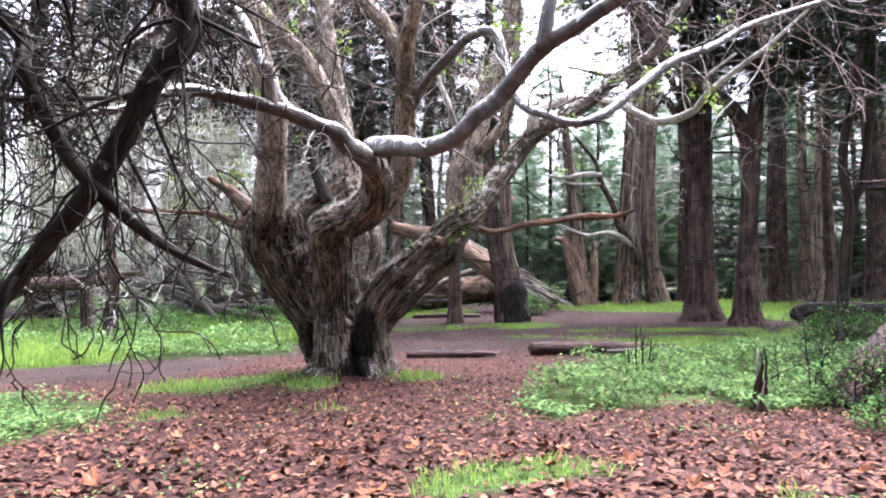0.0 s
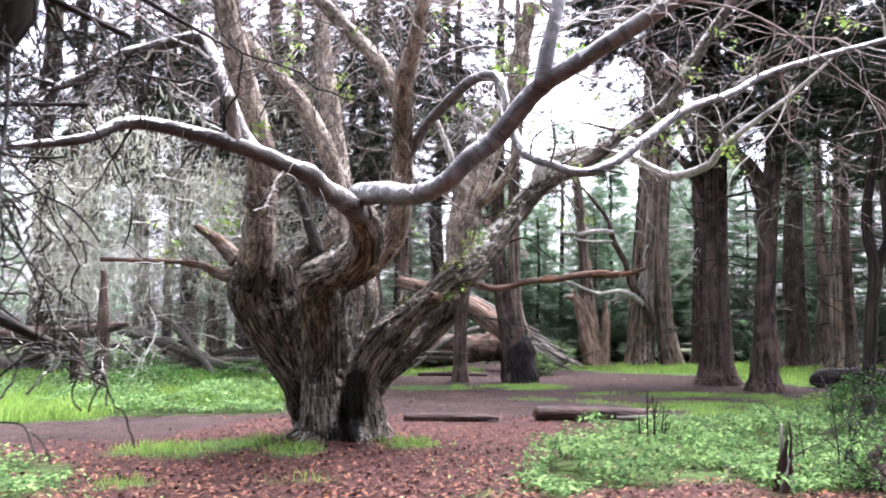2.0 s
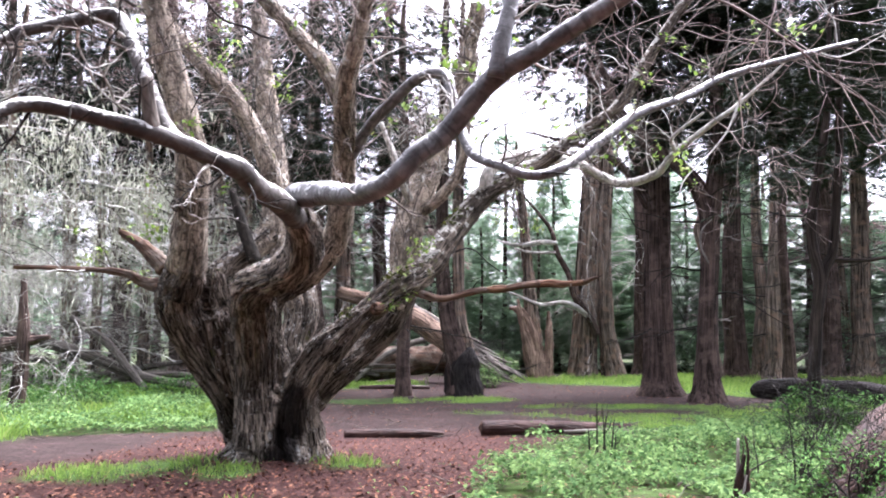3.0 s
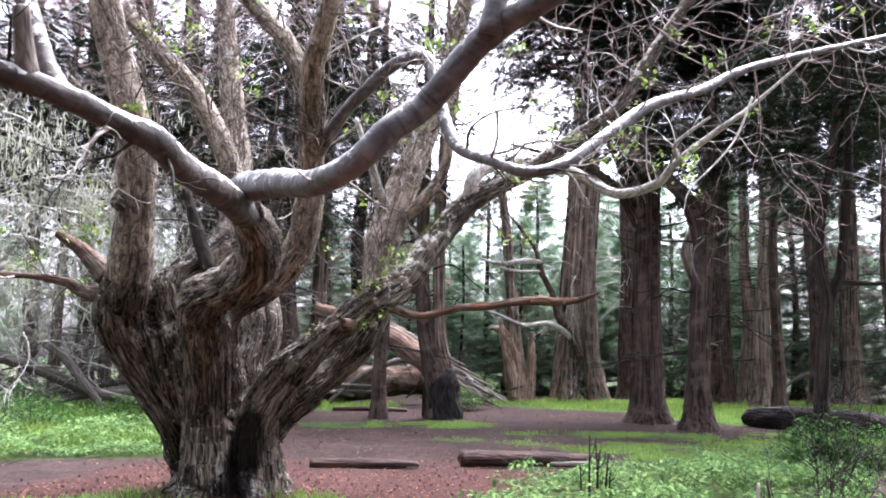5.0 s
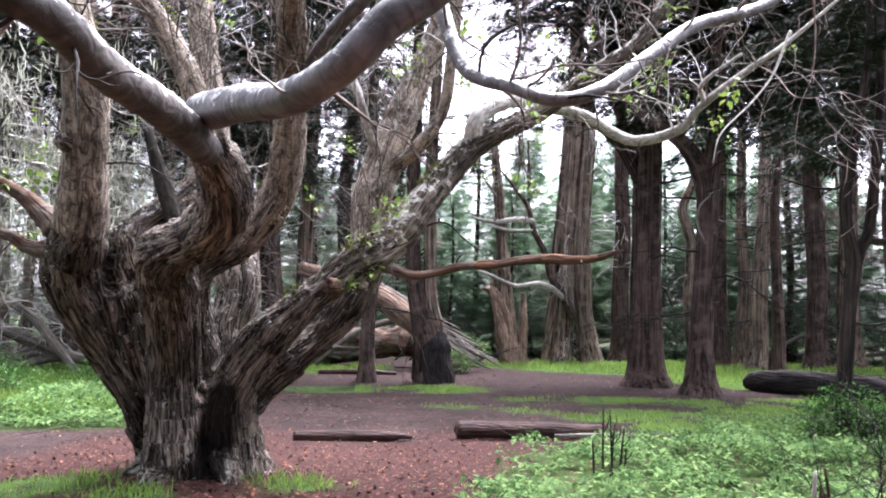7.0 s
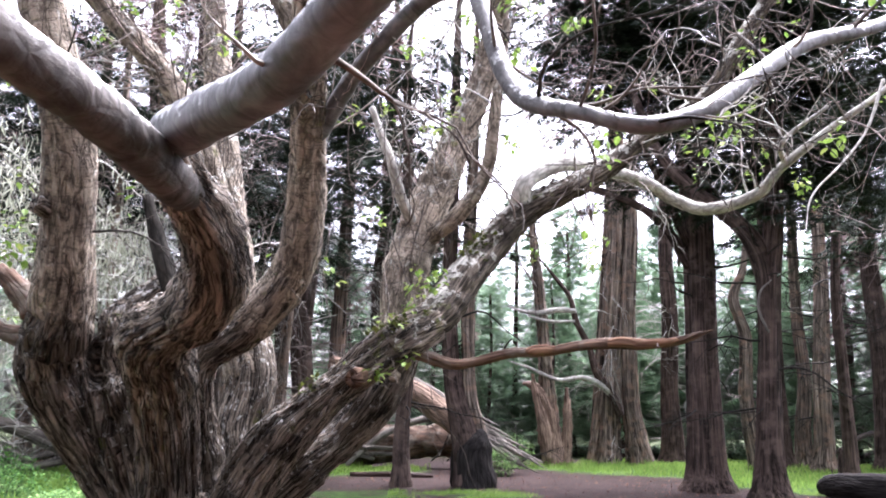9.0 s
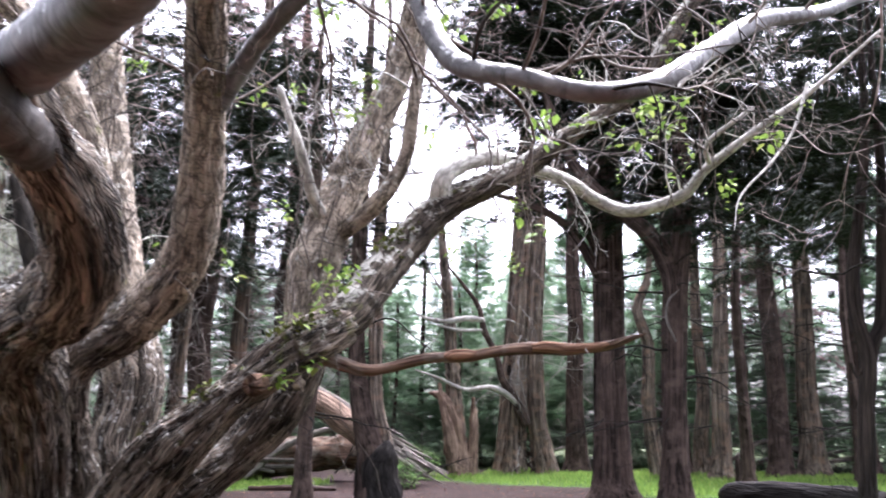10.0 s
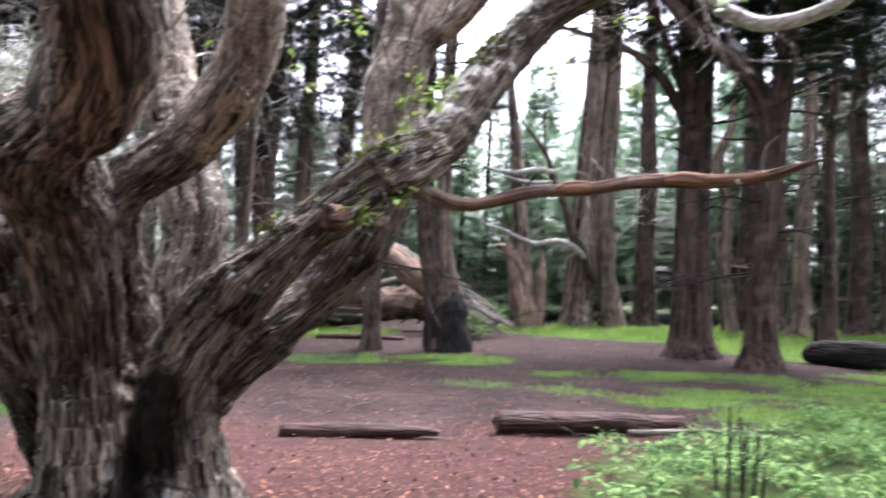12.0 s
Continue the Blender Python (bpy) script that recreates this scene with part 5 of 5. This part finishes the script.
# dark root tangle beside the herbs
tangle = thing("root_tangle", "dark mossy log end with tangled roots and twigs", "dead wood", (5.0, 10.6, 0))
for number, line in enumerate(([(4.55, 10.3, 0.0, 0.12), (4.9, 10.5, 0.18, 0.2), (5.3, 10.8, 0.42, 0.34), (5.9, 11.2, 0.62, 0.34), (6.8, 11.8, 0.8, 0.28)], [(4.5, 10.6, 0.0, 0.07), (4.9, 10.7, 0.4, 0.08), (5.4, 10.9, 0.75, 0.07), (6.0, 11.1, 0.95, 0.04)], [(4.7, 10.0, -0.05, 0.1), (5.1, 10.1, 0.15, 0.13), (5.7, 10.2, 0.2, 0.14)])):
    part("root", tube_mesh("root", local(line, 5.0, 10.6), WET_LOG, 16, 0.06, rough=0.35, furrow=0.025, seed=number), tangle)
g = np.random.default_rng(15)
for _ in range(34):
    part("twig", twigs(grow(g, (g.uniform(-1.0, 1.2), g.uniform(-0.7, 0.9), g.uniform(0, 0.3)), (g.normal(0, 0.5), g.normal(-0.1, 0.4), 1), g.uniform(0.5, 1.3), 0.011, 2, 0.35, 0.0), DARK_TWIG, "twig"), tangle, "dark upright twig")


def leaf_cloud(g, centre, wide, count, size, mat, name="leaves"):
    p = g.normal(0, 1, (count, 3))
    p = p / np.linalg.norm(p, axis=1)[:, None] * g.uniform(0.35, 1.0, count)[:, None] ** 0.6
    keep = vnoise(p * 3 + g.uniform(0, 50), 9) > 0.36
    p = p[keep] * wide + centre
    p = p[p[:, 2] > 0.02]
    k = len(p)
    return scatter(name, LEAF, LEAF_F, p, g.uniform(0, 6.28, k), g.uniform(-0.9, 0.6, k), g.uniform(0.6, 1.3, k) * size, mat)


def shrub(x, y, wide, tall, count, seed, label, size=0.06, mat=None):
    ob = thing("shrub", label, "shrub", (x, y, 0), "low shrubs")
    g = np.random.default_rng(seed)
    part("leaves", leaf_cloud(g, np.array((0, 0, tall * 0.45)), np.array((wide, wide * 0.8, tall * 0.6)), count, size, mat or SHRUB), ob, kind="stuff")
    for _ in range(14):
        part("stem", twigs(grow(g, (g.normal(0, 0.12), g.normal(0, 0.12), -0.03), (g.normal(0, 0.6), g.normal(0, 0.6), 1), tall * 1.15, 0.012, 1, 0.3), DARK_TWIG, "stem"), ob)
    return ob


shrub(7.0, 15.4, 0.75, 0.95, 3000, 91, "dark green leafy shrub at a slim tree", 0.07)
shrub(8.0, 15.7, 0.8, 0.8, 2000, 92, "dark green leafy shrub at a slim tree", 0.07)
shrub(4.7, 10.2, 0.6, 0.75, 1400, 93, "straggly green shrub over dark roots", 0.05)
shrub(5.6, 10.4, 0.8, 0.6, 1400, 94, "straggly green shrub over dark roots", 0.05)
shrub(4.4, 8.9, 0.5, 0.35, 700, 95, "low green shrub in leaf litter", 0.05)
shrub(-6.8, 20.6, 1.5, 0.8, 3600, 96, "low bramble mound in the meadow", 0.06)
shrub(-9.0, 23.5, 1.8, 1.1, 3600, 97, "low bramble mound in the meadow", 0.07)
shrub(-5.2, 23.5, 1.4, 0.8, 2800, 98, "low bramble mound in the meadow", 0.07)
shrub(4.2, 36.0, 0.9, 1.2, 900, 99, "yellow-green bush beside the broken stump", 0.12, HERB)
for number, (x, y, wide, tall) in enumerate(((19.0, 43.5, 1.6, 2.2), (22.5, 42.5, 1.9, 2.8), (26.0, 41.5, 1.8, 2.4), (29.0, 39.5, 2.0, 3.0), (16.0, 45.0, 1.5, 2.0))):
    shrub(x, y, wide, tall, 1500, 110 + number, "tall grey-green undergrowth behind the cypresses", 0.2, FIR)
shrub(3.2, 32.0, 0.7, 0.8, 700, 100, "yellow-green bush beside the fallen trunk", 0.1, HERB)

# ---- conifer overhanging the start of the walk ----
over = thing("overhanging_conifer", "conifer with dark bare drooping boughs over the path", "tree", (-3.4, 0.6, 0))
part("trunk", tube_mesh("trunk", shaft(0, 0.22, 15, 4), CYPRESS, 20, 0.12, rough=0.06, furrow=0.02, long=0.04), over)
# Crown out of view, added to shade the ground where the walk starts.
part("foliage", CROWNS["grove"][1], over, kind="stuff", at=pose(1.2, 1.0, 1.2, 0, 0, 20))
OVER = [[(-3.3, 0.7, 3.9, 0.05), (-2.2, 2.0, 3.75, 0.045), (-1.25, 3.0, 3.15, 0.042), (-0.76, 3.25, 2.46, 0.04), (-0.85, 3.25, 2.14, 0.037), (-1.02, 3.25, 1.84, 0.034), (-1.17, 3.25, 1.66, 0.03), (-1.30, 3.2, 1.47, 0.024), (-1.45, 3.1, 1.25, 0.015), (-1.52, 3.05, 1.0, 0.008)],
        [(-3.3, 0.7, 3.0, 0.04), (-2.2, 2.3, 2.85, 0.034), (-1.34, 3.2, 2.4, 0.026), (-1.2, 3.22, 2.18, 0.025), (-1.06, 3.22, 1.92, 0.024), (-0.89, 3.25, 1.74, 0.02), (-0.75, 3.28, 1.64, 0.014), (-0.62, 3.3, 1.58, 0.007)],
        [(-3.3, 0.8, 3.4, 0.035), (-2.6, 2.2, 3.1, 0.03), (-2.1, 3.6, 3.0, 0.022), (-1.8, 4.2, 2.85, 0.014), (-1.6, 4.6, 2.75, 0.006)],
        [(-3.3, 0.7, 3.2, 0.034), (-2.4, 1.8, 2.75, 0.03), (-1.7, 2.6, 2.5, 0.024), (-1.0, 3.1, 2.45, 0.016), (-0.55, 3.4, 2.3, 0.006)],
        [(-3.3, 0.7, 2.6, 0.03), (-2.5, 2.0, 2.3, 0.026), (-1.9, 2.8, 2.1, 0.02), (-1.35, 3.4, 2.15, 0.013), (-0.8, 3.8, 2.25, 0.005)],
        [(-3.3, 0.8, 3.7, 0.035), (-2.3, 2.8, 3.5, 0.03), (-1.6, 4.0, 3.2, 0.02), (-1.1, 4.6, 2.95, 0.012), (-0.75, 4.9, 2.8, 0.005)]]
g = np.random.default_rng(33)
for number, line in enumerate(OVER):
    nodes = [(a + 3.4, b - 0.6, c, r) for a, b, c, r in line]
    bough = part("bough", tube_mesh("bough", nodes, DARK_TWIG, 12, 0.05, rough=0.15), over, "dark bare bough")
    fine = []
    for _ in range(56 if number < 2 else 30):
        p, d, r = along(nodes, g.uniform(0.3, 0.8 if number == 1 else 1.0))
        side = np.cross(d, g.normal(0, 1, 3))
        sag = 0.16 if number < 2 else 0.03
        lines = grow(g, p, side / max(np.linalg.norm(side), 1e-6) * 0.7 + d * 6 + np.array((-0.2, 0.0, -4 * sag)), g.uniform(0.3, 0.8) * (0.9 if number < 2 else 1.0), min(0.009, r * 0.5), 2, 0.48, sag, 2)
        fine += lines
    part("twigwork", twigs(fine, DARK_TWIG, "twigwork", 4, 0.07), bough, "dark drooping twigs", kind="stuff")

# ---- the wood around and behind ----
def wood_tree(kind, label, radius, top, seed, crown, which, mat, bare=None):
    ob = thing(kind, label, "tree", (0, 0, -50), "trees of the surrounding wood")
    part("trunk", tube_mesh("trunk", shaft(0, radius, top, seed), mat, 14, 0.4, rough=0.06, furrow=0.03, long=0.03, seed=seed), ob)
    part("foliage", CROWNS[crown][which], ob, kind="stuff")
    if bare:
        add_boughs(BARE[bare][seed % 2], ob)
    return ob


MODELS = {"a": wood_tree("conifer", "tall dark conifer in the wood behind", 0.32, 18, 201, "grove", 0, CYPRESS, "grey"), "b": wood_tree("conifer", "tall dark conifer in the wood behind", 0.28, 16, 202, "grove", 1, CYPRESS, "dark"),
          "d": wood_tree("conifer", "dark conifer foliaged low to the ground", 0.3, 14, 208, "light_block", 0, CYPRESS), "c": wood_tree("conifer", "tall conifer foliaged low to the ground", 0.3, 13, 203, "low", 0, CYPRESS), "f": wood_tree("young_fir", "young green fir with layered boughs", 0.14, 11, 204, "fir", 0, CYPRESS),
          "g": wood_tree("young_fir", "young green fir with layered boughs", 0.12, 9, 205, "fir", 1, CYPRESS), "e": wood_tree("conifer", "leaning conifer draped in grey dead boughs", 0.2, 14, 206, "grove", 2, PALE_CYPRESS, "dense"), "h": wood_tree("conifer", "conifer with reddish dying foliage", 0.25, 15, 207, "brown", 0, PALE_CYPRESS, "dense")}
PLACES = {
    "f": [(2, 60), (6.5, 62), (14.5, 60), (19, 61), (23.5, 58), (28.5, 54), (11.5, 63), (-4, 60), (9.2, 49), (6.2, 50), (12.8, 52), (3.2, 53), (16.5, 55), (20.5, 52), (-0.5, 54), (25, 50), (10.8, 58), (28, 44)],
    "g": [(7.6, 45.5), (4.4, 46), (11.2, 46.5), (1.6, 47.5), (14.3, 48), (18.2, 46.5), (22.5, 46), (26, 47), (-2.2, 46), (13, 56), (8, 55), (5, 56), (30, 41), (17, 50)],
    "a": [(-3.5, 38), (-1.0, 43), (-7.5, 36), (-16.5, 34), (-19, 41), (30.5, 48), (-12.5, 40), (-24, 36), (-9, 47), (35, 38), (-28, 28)],
    "b": [(-5.5, 44), (-10.2, 42), (-14.5, 46), (-20.5, 30), (33, 52), (-26, 44), (29, 33), (-3, 56)],
    "c": [(-8, 52), (-15, 54), (-22, 50), (34, 60), (-30, 36), (38, 46), (-4, 62), (3, 64), (-12, 62), (16, 64), (27, 61), (36, 50), (40, 34), (-34, 22), (36, 26)],
    "e": [(-10.5, 31.5), (-13.2, 29.5), (-16, 25.5), (-6.8, 33), (-18.5, 22), (-4.2, 35.5), (27, 33), (-21, 17), (33, 30), (-8.3, 29.8), (-12, 33.5), (-5.4, 31.8)],
    "h": [(0.2, 43.5), (-2.6, 40), (-9, 37), (-14, 38), (23, 43)],
}
# Model d conifers: unseen, added to block fill light from behind the camera.
RING = {"d": [(-9, -6), (9, -7), (0, -10), (15, -5), (-15, -5), (4, -13), (-5, -14)], "a": [(12, -9), (-2, -16), (20, 2)], "b": [(5, -14), (17, -4), (24, 12)], "c": [(-34, 10), (30, 8), (-12, -24), (14, -20), (0, -24), (28, -8), (-28, -10), (26, 20)]}
for n in range(44):
    a = 2 * np.pi * n / 44
    RING["c"].append((5 + (62 + 9 * (n % 3)) * math.sin(a), 16 + (62 + 9 * (n % 3)) * math.cos(a)))
g = np.random.default_rng(44)
for places in (PLACES, RING):
    for key, spots in places.items():
        for x, y in spots:
            s = g.uniform(0.85, 1.15) * (1.3 if places is PLACES and (x > 14.5 and key in "fg" or x < 0 and key in "abh") else 1.0) * (0.95 if places is RING and abs(x - 5) + abs(y - 16) > 55 else 1.0)
            copy_thing(MODELS[key], pose(x, y, float(height(x, y)), g.normal(0, 1.5), g.normal(0, 1.5), g.uniform(0, 360)) @ Matrix.Scale(s, 4))
for ob in MODELS.values():
    for o in (*ob.children_recursive, ob):
        bpy.data.objects.remove(o)

# lichen hanging from the trees beside the meadow
g = np.random.default_rng(46)
anchors = np.c_[g.uniform(-14, -4.5, 90), g.uniform(21, 32, 90), g.uniform(2.6, 7.5, 90)]
pos = np.repeat(anchors, 120, 0) + g.normal(0, 1, (90 * 120, 3)) * (0.55, 0.5, 0.4)
k = len(pos)
STRAND = [(-0.014, 0, 0), (0.014, 0, 0), (0.05, 0.04, -0.5), (-0.08, -0.05, -1.0)]
lone("hanging_lichen", scatter("hanging_lichen", STRAND, [(0, 1, 2), (0, 2, 3)], pos, g.uniform(0, 6.28, k), g.normal(0, 0.7, k), g.uniform(0.1, 0.42, k), BEARD), "pale grey-green lichen hanging from dead boughs", "lichen", kind="stuff")
lone("lichen_boughs", twigs([l for a in anchors for l in grow(g, a + (-1.2, 0, 0.1), (1, g.normal(0, 0.4), 0), 2.6, 0.022, 2, 0.35, 0.02)], LICHEN_TWIG), "bleached dead boughs hung with lichen", "dead boughs", kind="stuff")

# ---- fallen leaves ----
g = np.random.default_rng(51)


def spread(count, x0, x1, y0, y1, chance, near=0.0):
    """Random places in a rectangle, kept by chance(x, y); near > 0 gathers them at low y."""
    x, u = g.uniform(x0, x1, count), g.uniform(0, 1, count)
    y = y0 + (y1 - y0) * (u ** (1 + near))
    keep = g.uniform(0, 1, count) < chance(x, y)
    return x[keep], y[keep]


DRY = np.array([(0, -0.5, 0.0), (0.27, -0.2, 0.09), (0.34, 0.12, 0.14), (0.05, 0.62, 0.09), (-0.3, 0.14, 0.12), (-0.28, -0.2, 0.08)])
DRY_F = [(0, 1, 2), (0, 2, 3), (0, 3, 4), (0, 4, 5)]


def dry_leaf(seed):
    """A curled, lobed dead leaf with a stalk, about one unit long."""
    h = np.random.default_rng(seed)
    rim = []
    for i in range(16):
        a = 2 * np.pi * i / 16
        r = 0.5 * (1.0 if i % 3 else 0.66) * (1 + 0.35 * math.cos(a)) * h.uniform(0.85, 1.1)
        rim.append((r * math.sin(a) * 0.8, r * math.cos(a), 0.0))
    v = np.array([(0, 0.02, 0)] + rim + [(0.015, -0.3, 0), (-0.015, -0.3, 0), (0.05, -0.75, 0.1)])
    curl, fold = h.uniform(0.3, 1.0), h.uniform(0.2, 0.7)
    v[:, 2] += curl * v[:, 1] ** 2 + fold * np.abs(v[:, 0]) + h.normal(0, 0.03, len(v))
    f = [(0, 1 + (i + 1) % 16, 1 + i) for i in range(16)] + [(17, 18, 19)]
    return raw_mesh("fallen_leaf", v, np.array(f), LITTER_SINGLE, smooth_shade=False)


def leafy_chance(x, y):
    c = np.maximum(beds(x, y, GRASS_BEDS, 41), beds(x, y, HERB_BEDS, 47))
    return litter(x, y) * (1 - 0.82 * c) + 0.012


x, y = spread(150000, -11, 11, -1.5, 18.5, lambda a, b: leafy_chance(a, b) * smooth(11 - np.abs(a) + g.normal(0, 1, a.shape), 0, 4) * smooth(b + g.normal(0, 0.5, a.shape), -1.5, 0.5), 0.35)
n = len(x)
lone("leaf_litter", scatter("leaf_litter", DRY, DRY_F, np.c_[x, y, height(x, y) + 0.012 + g.uniform(0, 0.025, n)], g.uniform(0, 6.28, n), g.normal(0, 0.38, n), g.uniform(0.035, 0.11, n) * np.clip(1.25 - y * 0.055, 0.42, 1.1), LITTER), "damp red-brown fallen leaves covering the path", "leaves", kind="stuff")
leaf_kinds = [dry_leaf(k) for k in range(6)]
ground_ob = bpy.data.objects["ground"]
x, y = spread(520, -3.4, 3.4, 4.2, 8.6, leafy_chance, 0.2)
for a, b in list(zip(x, y))[:300]:
    part("fallen_leaf", leaf_kinds[g.integers(6)], ground_ob, at=pose(a, b, float(height(a, b)) + 0.045, g.normal(0, 16), g.normal(0, 16), g.uniform(0, 360)) @ Matrix.Scale(g.uniform(0.09, 0.17), 4))
x, y = spread(22000, -6, 13, 16.5, 34, lambda a, b: 0.5 * (1 - beds(a, b, GRASS_BEDS, 41)))
n = len(x)
lone("leaf_litter", scatter("leaf_litter", DRY, DRY_F, np.c_[x, y, height(x, y) + 0.015], g.uniform(0, 6.28, n), g.normal(0, 0.3, n), g.uniform(0.02, 0.065, n), LITTER), "scattered dead leaves on the dark soil path", "leaves", kind="stuff")

# ---- grass ----
BLADE = [(-0.026, 0, 0), (0.026, 0, 0), (0.02, 0.15, 0.55), (0.0, 0.45, 0.95)]


def grass_patch(count, box, low, high, near=0.0, bed=GRASS_BEDS, seed=41):
    x, y = spread(count, *box, lambda a, b: beds(a, b, bed, seed) ** 1.5, near)
    n = len(x)
    tall = g.uniform(low, high, n) * (0.5 + vnoise(np.c_[x * 1.7, y * 1.7, 0 * x], 8))
    lone("grass", scatter("grass", BLADE, [(0, 1, 2), (0, 2, 3)], np.c_[x, y, height(x, y) - 0.01], g.uniform(0, 6.28, n), g.normal(0, 0.25, n), tall, GRASS), "fresh bright green grass", "grass", kind="stuff")


grass_patch(110000, (-9, 7, 4, 15), 0.05, 0.14)
grass_patch(90000, (-17, -2, 14, 31), 0.16, 0.34)
grass_patch(130000, (0, 16, 14, 28), 0.045, 0.1)
grass_patch(60000, (-5, 32, 28, 44), 0.12, 0.24)

# ---- low herbs ----
x, y = spread(140000, -1, 12, 7.2, 19, lambda a, b: beds(a, b, HERB_BEDS, 47) * smooth(vnoise(np.c_[a * 2.2, b * 2.2, 0 * a], 12), 0.2, 0.6), 0.3)
n = len(x)
rise = 0.04 + 0.42 * vnoise(np.c_[x * 1.3, y * 1.3, 0 * x], 14) ** 1.4 * g.uniform(0, 1, n) ** 0.5
lone("herbs", scatter("herbs", LEAF, LEAF_F, np.c_[x, y, height(x, y) + rise], g.uniform(0, 6.28, n), g.normal(-0.1, 0.5, n), 0.03 + 0.085 * g.uniform(0, 1, n) ** 1.8, HERB), "lush low green herbs and ferny weeds", "herbs", kind="stuff")
x, y = spread(60000, -15, -2.5, 15.8, 25, lambda a, b: beds(a, b, HERB_BEDS, 47))
n = len(x)
rise = 0.05 + 0.6 * vnoise(np.c_[x * 1.2, y * 1.2, 0 * x], 15) ** 1.3 * g.uniform(0, 1, n) ** 0.6
lone("herbs", scatter("herbs", LEAF, LEAF_F, np.c_[x, y, height(x, y) + rise], g.uniform(0, 6.28, n), g.normal(-0.1, 0.4, n), g.uniform(0.05, 0.1, n), HERB), "lush low green herbs in the meadow", "herbs", kind="stuff")
x, y = spread(42000, -11.5, -3, 6.5, 14.5, lambda a, b: beds(a, b, HERB_BEDS, 47) * smooth(vnoise(np.c_[a * 1.8, b * 1.8, 0 * a], 17), 0.2, 0.6))
n = len(x)
rise = 0.03 + 0.2 * vnoise(np.c_[x * 1.5, y * 1.5, 0 * x], 18) * g.uniform(0, 1, n) ** 0.6
lone("herbs", scatter("herbs", LEAF, LEAF_F, np.c_[x, y, height(x, y) + rise], g.uniform(0, 6.28, n), g.normal(-0.1, 0.4, n), g.uniform(0.04, 0.085, n), HERB), "pale low green herbs among fallen leaves", "herbs", kind="stuff")
x, y = spread(11000, -6, 6, 4, 13, lambda a, b: 0.6 * smooth(vnoise(np.c_[a * 1.1, b * 1.1, 0 * a], 22), 0.5, 0.8), 0.3)
n = len(x)
lone("herbs", scatter("herbs", LEAF, LEAF_F, np.c_[x, y, height(x, y) + g.uniform(0.03, 0.07, n)], g.uniform(0, 6.28, n), g.normal(-0.1, 0.4, n), g.uniform(0.03, 0.06, n), HERB), "sparse green seedlings among fallen leaves", "herbs", kind="stuff")

# fallen twigs on the path
lone("fallen_twigs", twigs([l for _ in range(70) for l in grow(g, (g.uniform(-6, 6), g.uniform(4, 26), 0.05), (g.normal(0, 1), g.normal(0, 1), 0.02), g.uniform(0.3, 0.9), 0.007, 1, 0.2, 0.0, 1)], TWIG), "small bare twigs fallen on the path", "twigs", kind="stuff")
